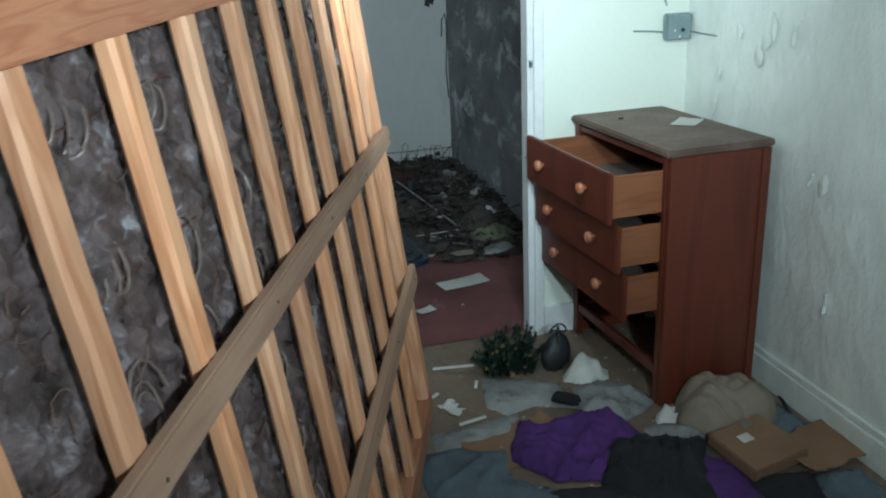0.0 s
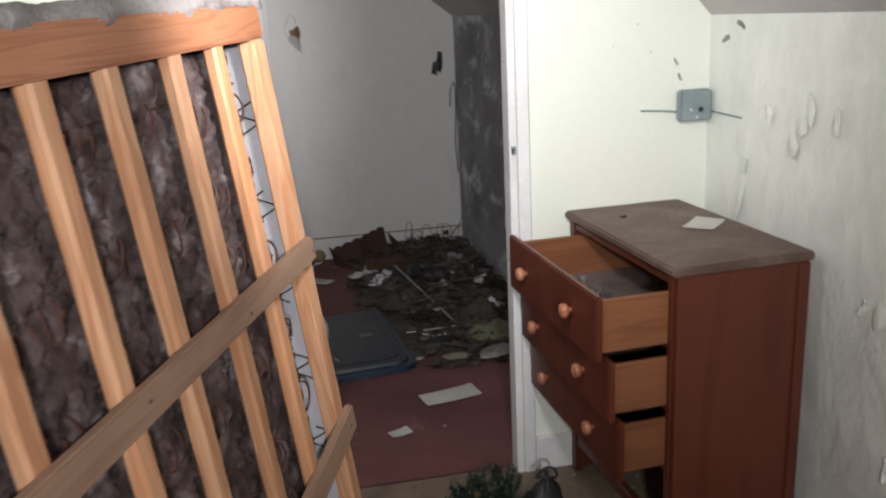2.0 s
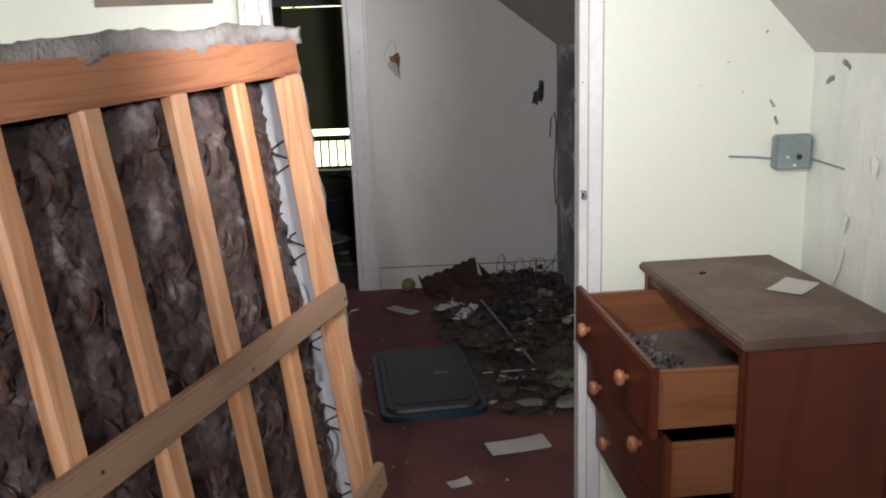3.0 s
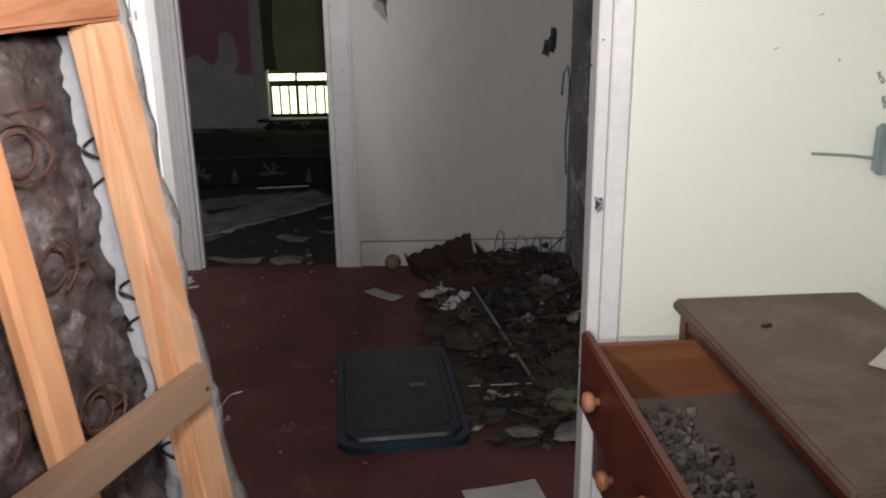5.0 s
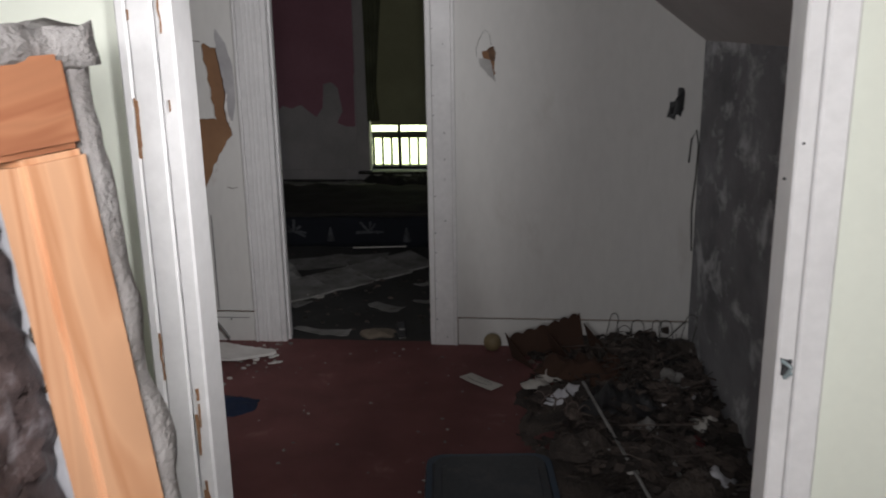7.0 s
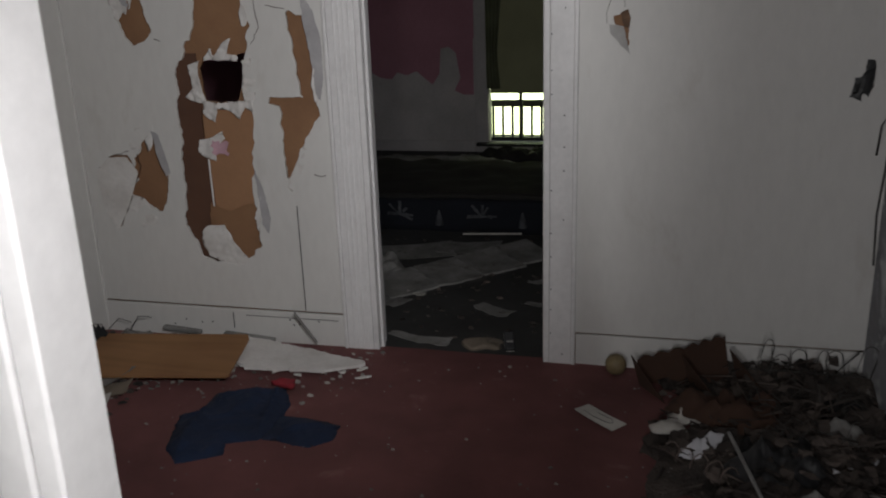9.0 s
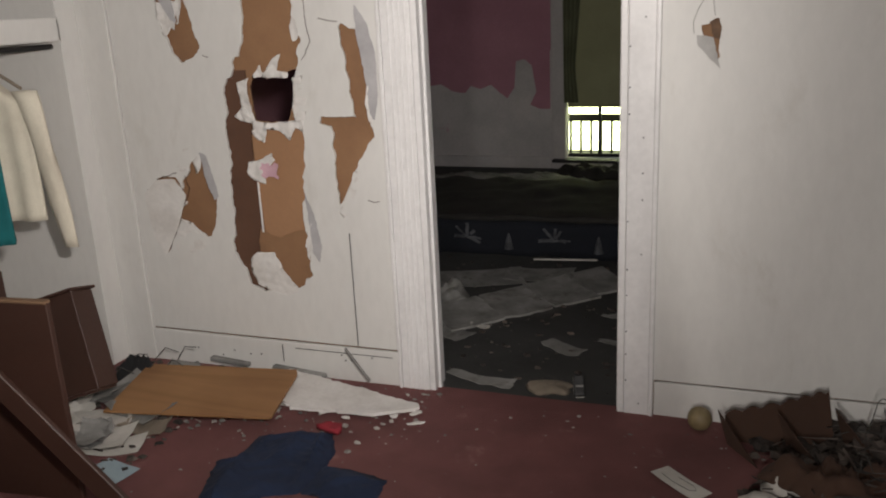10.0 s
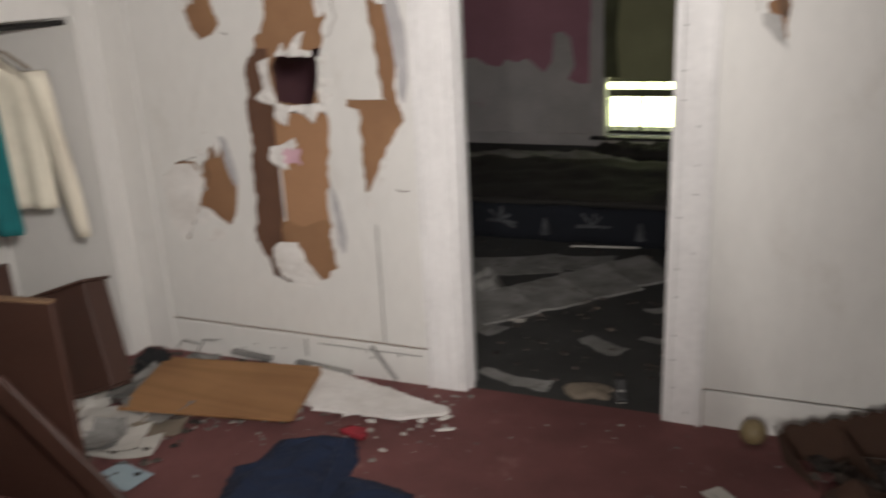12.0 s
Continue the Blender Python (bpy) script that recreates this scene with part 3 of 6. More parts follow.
end_wall = structure("wall_end", slab([-2.22, WIN_L, WIN_R, 2.32], [0, WIN_B, WIN_T, CEIL], lambda x, z: not (WIN_L < x < WIN_R and WIN_B < z < WIN_T), WALL_P, WALL_P + 0.12), BARE,
                     "plaster wall, pink paint peeling away above the skirting", "wall")
PEEL = [(-2.2, 0.66), (-1.6, 0.72), (-1.28, 0.775), (-1.10, 0.80), (-0.98, 0.73), (-0.86, 0.71), (-0.80, 0.78), (-0.70, 0.75), (-0.60, 0.79), (-0.52, 0.72), (-0.44, 0.66), (-0.37, 0.76),
        (-0.35, 1.0), (-0.27, 1.02), (-0.2, 0.96), (-0.16, 0.72), (-0.22, 0.60), (-0.13, 0.56), (-0.03, 0.56), (-0.03, 2.29), (-2.2, 2.29)]
paint_bm = slab([-2.2 + 0.02 * i for i in range(110)], [0.54 + 0.02 * i for i in range(88)], lambda x, z: inside(PEEL, x, z), WALL_P - 0.006, WALL_P - 0.001)
for v in paint_bm.verts:
    q = nearest(PEEL, v.co.x, v.co.z)
    if math.hypot(q[0] - v.co.x, q[1] - v.co.z) < 0.016 and v.co.z < 1.1:
        v.co.x, v.co.z = q
part("paint_layer", paint_bm, PINK, end_wall, "pink paint with a curled torn lower edge")
setting("baseboard_end", -2.1, -0.02, WALL_P - 0.02, WALL_P - 0.001, 0, 0.11, BARE, "grey skirting board", "skirting board", 0.004)


def low_window():
    w = thing("window_1", pose(0, WALL_P, 0), "low window under an olive blind, daylight showing below it", "window", "", "structure")
    part("window_frame", solid(WIN_L - 0.13, WIN_L - 0.004, -0.03, -0.001, 0, WIN_T + 0.1, 0.005), BARE, w)
    part("window_frame", solid(WIN_R + 0.004, WIN_R + 0.13, -0.03, -0.001, 0, WIN_T + 0.1, 0.005), BARE, w)
    part("window_frame", solid(WIN_L - 0.003, WIN_R + 0.003, -0.03, -0.001, WIN_T + 0.002, WIN_T + 0.1, 0.005), BARE, w)
    part("window_sill", solid(WIN_L - 0.12, WIN_R + 0.12, -0.10, 0.11, WIN_B - 0.03, WIN_B - 0.002, 0.006), DARK_RAIL, w)
    part("sash_bar", solid(0.40, 0.43, 0.08, 0.105, WIN_B, WIN_T, 0.004), DARK_RAIL, w)
    part("sash_bar", solid(WIN_L, WIN_R, 0.08, 0.105, WIN_B, WIN_B + 0.03, 0.004), DARK_RAIL, w)


low_window()


def blind():
    b = thing("window_blind", pose(0, WALL_P + 0.035, 0), "olive roller blind drawn most of the way down", "blind")
    part("cloth", solid(WIN_L + 0.01, WIN_R - 0.01, 0, 0.004, 0.594, WIN_T - 0.03), SHADE, b)
    part("hem_bar", solid(WIN_L + 0.01, WIN_R - 0.01, -0.006, 0.010, 0.568, 0.596, 0.004), SHADE, b)
    roller = moved(lathe([(0.02, 0), (0.02, WIN_R - WIN_L - 0.03)], 12), pose(WIN_L + 0.015, 0.0, WIN_T - 0.03, 0, 90, 0))
    part("roller", roller, SHADE, b)


blind()


def curtain():
    bm = bmesh.new()
    n = 36
    g = []
    for i in range(n + 1):
        a = i / n
        row = []
        for j in range(15):
            z = 0.62 + (1.95 - 0.62) * j / 14
            pinch = 0.55 + 0.45 * abs(z - 0.95) / 1.0
            row.append((0.10 + 0.20 * a * pinch, -0.045 + 0.022 * math.sin(a * 26 + z * 2), z))
        g.append(row)
    vs = [[bm.verts.new(p) for p in row] for row in g]
    back = [[bm.verts.new((x, y - 0.004, z)) for x, y, z in row] for row in g]
    for grid in (vs, back):
        for i in range(n):
            for j in range(14):
                bm.faces.new([grid[i][j], grid[i + 1][j], grid[i + 1][j + 1], grid[i][j + 1]])
    ob = part("curtain", bm, CURTAIN, None, "limp olive curtain gathered at the window's side", True)
    ob.matrix_world = pose(0, WALL_P, 0)
    tagged(ob, "", "curtain")


curtain()


def balustrade():
    r = thing("railing", pose(0, WALL_P + 0.33, 0), "dark balcony railing outside the low window", "railing")
    part("top_rail", solid(-0.15, 1.15, -0.03, 0.03, 0.40, 0.465, 0.006), DARK_RAIL, r)
    part("bottom_rail", solid(-0.15, 1.15, -0.025, 0.025, 0.02, 0.06, 0.004), DARK_RAIL, r)
    for k in range(13):
        x = -0.1 + 0.098 * k
        part("baluster", solid(x - 0.012, x + 0.012, -0.012, 0.012, 0.06, 0.40, 0.003), DARK_RAIL, r)


balustrade()
setting("balcony", -0.4, 1.6, WALL_P + 0.12, WALL_P + 0.9, -0.1, 0.02, FLOOR_GREY, "narrow balcony outside the window", "balcony")

# daylight beyond the window
day, dn, db = material("bright_day", 1.0)
db.inputs["Base Color"].default_value = (0.6, 0.65, 0.4, 1)
db.inputs["Emission Color"].default_value = (0.86, 0.94, 0.52, 1)
db.inputs["Emission Strength"].default_value = 4.0
structure("backdrop", slab([-4, 6], [-2.5, 4], lambda x, z: True, WALL_P + 3.0, WALL_P + 3.1), day, "bright overexposed daylight outside", "backdrop")
setting("ground", -300, 300, -300, 300, -3.2, -3.0, FLOOR_GREY, "ground outside the house", "ground")

# ---- bedroom things ----
def bumpy(x0, x1, y0, y1, z0, z1, cell, amp, scale, seed=0, sharp=False):
    """A padded block whose skin is pushed about by noise."""
    size = [max(1, round((b - a) / cell)) for a, b in ((x0, x1), (y0, y1), (z0, z1))]
    bm, vs = bmesh.new(), {}
    off = Vector((seed * 5.1, seed * 2.3, seed * 1.1))

    def vert(i, j, k):
        if (i, j, k) not in vs:
            p = Vector((x0 + (x1 - x0) * i / size[0], y0 + (y1 - y0) * j / size[1], z0 + (z1 - z0) * k / size[2]))
            f = noise.noise_vector(p * scale + off) + 0.5 * noise.noise_vector(p * scale * 2.7 + off)
            if sharp:
                f = Vector((f.x, abs(f.y) * 1.6, f.z))
            vs[i, j, k] = bm.verts.new(p + amp * f)
        return vs[i, j, k]

    for axis in range(3):
        u, w = [a for a in range(3) if a != axis]
        for side in (0, size[axis]):
            for i in range(size[u]):
                for j in range(size[w]):
                    q = []
                    for di, dj in ((0, 0), (1, 0), (1, 1), (0, 1)):
                        c = [0, 0, 0]
                        c[axis], c[u], c[w] = side, i + di, j + dj
                        q.append(vert(*c))
                    bm.faces.new(q)
    return bm


def worn_bar(x0, x1, y0, y1, z0, z1, seed, wear=0.0022, ease=0.006, steps=30):
    """A sawn upright bar, its corners rounded and its faces a little uneven along the length."""
    bm, rings = bmesh.new(), []
    ring = [(x0 + ease, y0), (x1 - ease, y0), (x1, y0 + ease), (x1, y1 - ease), (x1 - ease, y1), (x0 + ease, y1), (x0, y1 - ease), (x0, y0 + ease)]
    for k in range(steps + 1):
        z = z0 + (z1 - z0) * k / steps
        row = []
        for i, (x, y) in enumerate(ring):
            f = noise.noise_vector(Vector((z * 7, i * 0.45, seed * 3.3))) + 0.5 * noise.noise_vector(Vector((z * 23, i, seed * 3.3)))
            row.append(bm.verts.new((x + wear * f.x, min(y + wear * 0.5 * f.y, y1), z)))
        rings.append(row)
    for a, b in zip(rings, rings[1:]):
        for i in range(8):
            bm.faces.new([a[i], a[(i + 1) % 8], b[(i + 1) % 8], b[i]])
    bm.faces.new(rings[0]), bm.faces.new(rings[-1])
    return bm


def box_spring():
    """A bed base stood on its long side: its bare wooden underside, with rusty springs and matted batting inside."""
    u = Vector((-0.3527, -1.0, -0.0329)).normalized()
    w = Vector((-0.1143, 0, 1.0))
    w = (w - u * w.dot(u)).normalized()
    n = w.cross(u)
    m = Matrix.Translation((1.5865, 2.7492, 0.0)) @ Matrix((u, n, w)).transposed().to_4x4()
    b = thing("box_spring", m, "pine bed base stood on edge, rusty springs and batting showing", "bed base")
    long = 1.90
    part("top_rail", solid(0.006, long, -0.05, 0.002, 1.460, 1.530, 0.005, seg=2), PINE_RAIL, b, "reddish pine rail with knots")
    part("bottom_rail", solid(-0.004, long, -0.05, 0.0, 0.045, 0.115, 0.005, seg=2), PINE_RAIL, b)
    part("end_board", solid(0.0, 0.062, -0.040, -0.002, 0.116, 1.459, 0.005, seg=2), PINE, b)
    part("end_board", solid(long - 0.062, long, -0.040, -0.002, 0.116, 1.459, 0.005, seg=2), PINE, b)
    rnd = random.Random(4)
    for c in (0.248, 0.435, 0.641, 0.822, 1.024, 1.226, 1.441, 1.661):
        tilt = rnd.uniform(-0.006, 0.006)
        s = worn_bar(-0.022, 0.022, -0.030, -0.002, 0.116, 1.4595, c)
        for v in s.verts:
            v.co.x += c + tilt * (v.co.z - 0.7)
        part("slat", s, PINE, b)

    def brace(u0, z0, u1, z1, wide):
        d = math.hypot(u1 - u0, z1 - z0)
        bm = solid(0, d, -0.0015, 0.020, -wide / 2, wide / 2, 0.004, seg=2)
        turn = Matrix.Rotation(-math.atan2(z1 - z0, u1 - u0), 4, "Y")
        part("brace", moved(bm, Matrix.Translation((u0, 0, z0)) @ turn), PINE_GREY, b, "greyed batten nailed across the slats")

    brace(0.020, 0.986, 1.87, 1.028, 0.054)
    brace(-0.012, 0.535, 1.87, 0.45, 0.066)
    for c in (0.03, 0.434, 0.806, 1.222, 1.66):
        for slope, z0 in ((0.0229, 0.985), (-0.0452, 0.535)):
            part("nail", moved(lathe([(0.0032, 0), (0.0032, 0.0012), (0.001, 0.002)], 8), pose(c + rnd.uniform(-0.008, 0.008), 0.0198, z0 + slope * c + rnd.uniform(-0.01, 0.01), -90, 0, 0)), WIRE, b)
    pad = bumpy(0.026, long - 0.05, -0.19, -0.058, 0.05, 1.455, 0.011, 0.012, 24, 2, True)
    for v in pad.verts:
        if v.co.y > -0.10:
            p = Vector((v.co.x * 42, 3.0, v.co.z * 42))
            v.co.y += 0.009 * (1 - 2.2 * abs(noise.noise(p))) + 0.006 * noise.noise(p * 2.1)
            v.co.y = min(v.co.y, -0.036)
        v.co.y = max(v.co.y - 0.052 * max(0.0, 1 - v.co.x / 0.145) ** 0.9, -0.195)
    part("batting", pad, BATTING, b, "matted dark grey stuffing", True)
    part("side_lining", bumpy(0.012, 0.020, -0.135, -0.042, 0.05, 1.45, 0.02, 0.0016, 14, 5), WHITE_CLOTH, b, "white lining cloth")
    part("ticking", bumpy(-0.030, long + 0.02, -0.215, -0.004, 1.524, 1.556, 0.014, 0.013, 15, 3), TICKING, b, "torn dirty ticking over the edge", True)
    part("ticking", bumpy(-0.030, -0.006, -0.215, -0.016, 0.01, 1.535, 0.016, 0.010, 13, 6), TICKING, b, "torn dirty ticking over the end", True)
    part("ticking", bumpy(-0.02, long + 0.02, -0.225, -0.20, 0.01, 1.53, 0.06, 0.006, 9, 7), TICKING, b)
    part("ticking", bumpy(-0.02, long + 0.02, -0.21, -0.012, 0.008, 0.043, 0.05, 0.006, 9, 8), TICKING, b)

    rnd_shift = [0.0]

    def coil(turns, radius, length, flat):
        pts = []
        for k in range(int(turns * 14) + 1):
            a = 2 * math.pi * k / 14
            f = k / (turns * 14)
            r = radius * (0.55 + 0.45 * abs(2 * f - 1) if not flat else 0.45 + 0.55 * f) * (1 + 0.45 * noise.noise(Vector((k * 0.21, rnd_shift[0], 3))))
            pts.append((length * f, 0.45 * r * math.sin(a), r * math.cos(a)) if not flat else (r * math.cos(a), 0.012 * f, r * math.sin(a)))
        return pts

    rows = 0
    for i, mid in enumerate((0.155, 0.358, 0.553, 0.743, 0.935, 1.145, 1.357, 1.566)):
        for j in range(8):
            c, z = mid - 0.015 + rnd.uniform(-0.02, 0.02), 0.15 + 0.172 * j + rnd.uniform(-0.03, 0.03)
            rnd_shift[0] = 7.3 * rows
            if rnd.random() < (0.85 if i == 0 else 0.4):
                pts = coil(rnd.uniform(1.7, 2.6), 0.038 if i == 0 else 0.052, 0, True)
                place = Matrix.Translation((c + 0.03, -0.044, z)) @ Matrix.Rotation(rnd.uniform(-0.25, 0.25), 4, "X") @ Matrix.Rotation(rnd.uniform(-0.25, 0.25), 4, "Z")
            else:
                pts = coil(rnd.uniform(4.5, 6.5), 0.036, 0.14, False)
                place = Matrix.Translation((c - 0.05, -0.053, z)) @ Matrix.Rotation(rnd.uniform(-0.5, 0.5), 4, "Y")
            part("coil_spring", moved(tube(pts, 0.0023, 5), place), PALE_WIRE if mid > 1.1 else RUST, b)
            rows += 1
    for j in range(7):
        z = 0.24 + 0.19 * j
        pts = [(0.1 + 0.09 * k, -0.052 + 0.006 * math.sin(k * 2.1), z + 0.02 * noise.noise(Vector((k * 0.4, j, 0)))) for k in range(19)]
        part("tie_wire", tube(pts, 0.0022, 5), RUST, b)
    # horse-hair and jute torn loose from the stuffing
    hair = bmesh.new()
    for k in range(520):
        p = Vector((long - 0.06 - 1.5 * rnd.random() ** 1.7, -0.050, rnd.uniform(0.1, 1.43)))
        p += 0.05 * noise.noise_vector(p * 5)
        p.y, a, bend = rnd.uniform(-0.060, -0.036), rnd.uniform(0, 6.28), rnd.uniform(-0.55, 0.55)
        pts = [p.copy()]
        for i in range(7):
            a += bend + rnd.uniform(-0.3, 0.3)
            p += Vector((0.010 * math.cos(a), rnd.uniform(-0.003, 0.003), 0.010 * math.sin(a)))
            pts.append(p.copy())
        joined(hair, tube(pts, rnd.uniform(0.0004, 0.0009), 3))
    tagged(part("loose_fibre", hair, FIBRE, b, "tangled brown fibre hanging from the stuffing"), kind="stuff")
    for j in range(6):
        pts = [(0.025, -0.070 + 0.020 * math.sin(k * 0.5 + j), 0.26 + 0.2 * j + 0.0042 * k) for k in range(18)]
        part("zigzag_wire", tube(pts, 0.0022, 5), WIRE, b)
    # loose threads along the torn edge
    for j in range(3):
        z = rnd.uniform(0.6, 1.5)
        d = Vector((rnd.uniform(-0.05, -0.02), rnd.uniform(-0.02, 0.05), rnd.uniform(-0.03, 0.03)))
        p = Vector((-0.03, -0.03, z))
        part("thread", tube([p, p + d * 0.6 + Vector((0, 0, 0.01)), p + d], 0.0007, 4), TICKING, b)


box_spring()


def chest_of_drawers():
    c = thing("chest_of_drawers", pose(2.483, 2.930, 0, 0, 0, 3.0), "dark red chest of drawers, three pulled out, the lowest missing", "chest of drawers")
    D, W, H = 0.178, 0.320, 0.88
    part("top", solid(-D - 0.016, D + 0.014, -W - 0.014, W + 0.014, H - 0.024, H, 0.006, seg=3), DRESSER_TOP, c, "dusty worn top")
    for s in (-1, 1):
        part("side_panel", solid(-D, D, s * W - 0.009, s * W + 0.009, 0.0, H - 0.025, 0.002), DRESSER, c)
        part("front_post", solid(-D - 0.004, -D + 0.022, s * (W - 0.022) - 0.0115, s * (W - 0.022) + 0.0115, 0.0, H - 0.026, 0.002), DRESSER, c)
        part("edge_strip", solid(D - 0.03, D, s * (W + 0.0125) - 0.003, s * (W + 0.0125) + 0.003, 0.0, H - 0.026, 0.002), DRESSER, c)
    part("back_panel", solid(D - 0.008, D, -W + 0.01, W - 0.01, 0.02, H - 0.03), DRAWER_SIDE, c)
    for z in (0.838, 0.664, 0.498, 0.330):
        part("front_rail", solid(-D, -D + 0.03, -W + 0.035, W - 0.035, z - 0.010, z + 0.010, 0.002), DRESSER, c)
    part("bottom_rail", solid(-D, -D + 0.024, -W + 0.035, W - 0.035, 0.10, 0.135, 0.003), DRESSER, c)
    for s in (-1, 1):
        for z in (0.655, 0.49, 0.325, 0.14):
            part("runner", solid(-D + 0.03, D - 0.01, s * (W - 0.03) - 0.012, s * (W - 0.03) + 0.012, z - 0.012, z, 0.001), DRAWER_SIDE, c)
    knob = [(0.0, 0.0), (0.008, 0.0), (0.008, 0.008), (0.017, 0.012), (0.020, 0.020), (0.017, 0.028), (0.009, 0.031), (0.0, 0.031)]
    for pull, z0, z1, drop in ((0.185, 0.676, 0.822, 0.0), (0.152, 0.510, 0.652, 0.0), (0.125, 0.342, 0.486, 0.0)):
        x = -D - pull
        front = part("drawer_front", solid(x - 0.019, x, -W + 0.006, W - 0.006, z0 - 0.012, z1 + 0.006, 0.004, seg=2), DRESSER, c)
        for s in (-1, 1):
            part("drawer_side", solid(x + 0.001, D - 0.04 - pull * 0.2, s * (W - 0.035) - 0.006, s * (W - 0.035) + 0.006, z0, z1 - 0.012, 0.0015), DRAWER_SIDE, c, "orange plywood drawer side")
            part("knob", moved(lathe(knob, 14), Matrix.Translation((x - 0.019, s * 0.165, (z0 + z1) / 2)) @ Matrix.Rotation(radians(-90), 4, "Y")), KNOB, front, "worn round wooden knob", True)
        part("drawer_bottom", solid(x + 0.001, D - 0.045, -W + 0.042, W - 0.042, z0 + 0.008, z0 + 0.014), DRAWER_DUST, c)
        part("drawer_back", solid(D - 0.06, D - 0.05, -W + 0.042, W - 0.042, z0 + 0.015, z1 - 0.02), DRAWER_SIDE, c)
    # the litter in the top drawer
    bm = bmesh.new()
    rnd = random.Random(11)
    for k in range(420):
        px, py = rnd.gauss(-0.275, 0.038), rnd.gauss(0.0, 0.115)
        px, py = min(max(px, -0.345), -0.19), min(max(py, -0.24), 0.2)
        r = rnd.uniform(0.003, 0.009)
        joined(bm, bumpy(-r, r, -r, r, -r * 0.6, r * 0.6, r, r * 0.4, 40, k), pose(px, py, 0.694 + rnd.uniform(0, 0.016), rnd.uniform(0, 90), rnd.uniform(0, 90), rnd.uniform(0, 360)))
    ob = part("drawer_litter", bm, surface("grey_litter", (0.21, 0.185, 0.175), (0.07, 0.058, 0.055), 20, 90, 0.9, 0.3, islands=0.6), None, "grey crumbled litter lying in the open drawer")
    ob.matrix_world = pose(2.483, 2.930, 0, 0, 0, 3.0)
    tagged(ob, "", "litter", "", "stuff")
    pap = part("paper_slip", sheet(0.125, 0.085, 0.002, seed=3), PAPER, None, "creased pale slip of paper lying on the chest")
    pap.matrix_world = pose(2.575, 2.945, H + 0.001, 0, 0, 45)
    tagged(pap, "", "paper")
    chip = part("chip", bumpy(-0.008, 0.008, -0.005, 0.005, 0, 0.005, 0.004, 0.002, 40, 3), BLACK, None, "dark chip lying on the chest top")
    chip.matrix_world = pose(2.40, 3.10, H)
    tagged(chip, "", "debris")


chest_of_drawers()


def junction_box():
    j = thing("junction_box", pose(2.690, WALL_N, 1.175), "grey metal junction box with stray cables at its sides", "junction box")
    part("body", solid(-0.053, 0.050, -0.032, -0.001, -0.048, 0.048, 0.006, seg=2), GREY_METAL, j)
    part("cover", solid(-0.049, 0.046, -0.037, -0.032, -0.044, 0.044, 0.004, seg=2), GREY_METAL, j)
    part("knockout", moved(lathe([(0.008, 0), (0.008, 0.003), (0.004, 0.003)], 12), pose(0.012, -0.037, -0.012, 90, 0, 0)), BLACK, j)
    for x, z in ((-0.02, -0.012), (0.0, -0.035)):
        part("screw", moved(lathe([(0.004, 0), (0.004, 0.003), (0.002, 0.004)], 8), pose(x, -0.037, z, 90, 0, 0)), TRIM, j)
    part("cable", tube([(-0.05, -0.012, -0.018), (-0.10, -0.008, -0.012), (-0.17, -0.005, -0.008)], 0.003), GREY_METAL, j, "thin grey cable")
    part("cable", tube([(0.050, -0.02, -0.02), (0.052, -0.09, -0.022), (0.054, -0.20, -0.024)], 0.003), GREY_METAL, j)


junction_box()


def strike_hole():
    s = thing("latch_strike", pose(2.1125, WALL_N - 0.0165, 1.080), "empty latch hole with broken metal strike", "latch")
    part("hole", bumpy(-0.007, 0.007, -0.002, 0.001, -0.011, 0.012, 0.005, 0.003, 60, 2), BLACK, s)
    part("bent_plate", tube([(-0.008, -0.005, 0.012), (0.004, -0.012, 0.004), (-0.003, -0.009, -0.012), (0.007, -0.005, -0.006)], 0.003, 6), GREY_METAL, s)
    for z in (0.26, 0.305, -0.34):
        part("nail_hole", moved(lathe([(0.002, 0), (0.002, 0.001), (0.001, 0.0015)], 7), pose(-0.024 + 0.02 * (z > 0.3), -0.0005, z, 90, 0, 0)), BLACK, s)


strike_hole()


def peeled_edges():
    """Paint peeled to brown wood along the left casing of the bedroom door."""
    rnd = random.Random(41)
    for k in range(20):
        l, w = rnd.uniform(0.012, 0.075), rnd.uniform(0.0008, 0.0024)
        ob = part("peeled_paint", bumpy(-w, w, -0.0012, 0.0008, -l / 2, l / 2, 0.006, 0.0018, 60, k), BROWN_BOARD, None, "strip of paint peeled to brown wood")
        ob.matrix_world = pose(rnd.choice((NEAR_L - 0.004, NEAR_L - 0.0495, NEAR_L - 0.004)) + rnd.uniform(-0.003, 0.003), WALL_N - 0.018, rnd.uniform(0.5, 1.75))
        tagged(ob, "", "peeled paint", "peeled patches on the door casing")


peeled_edges()


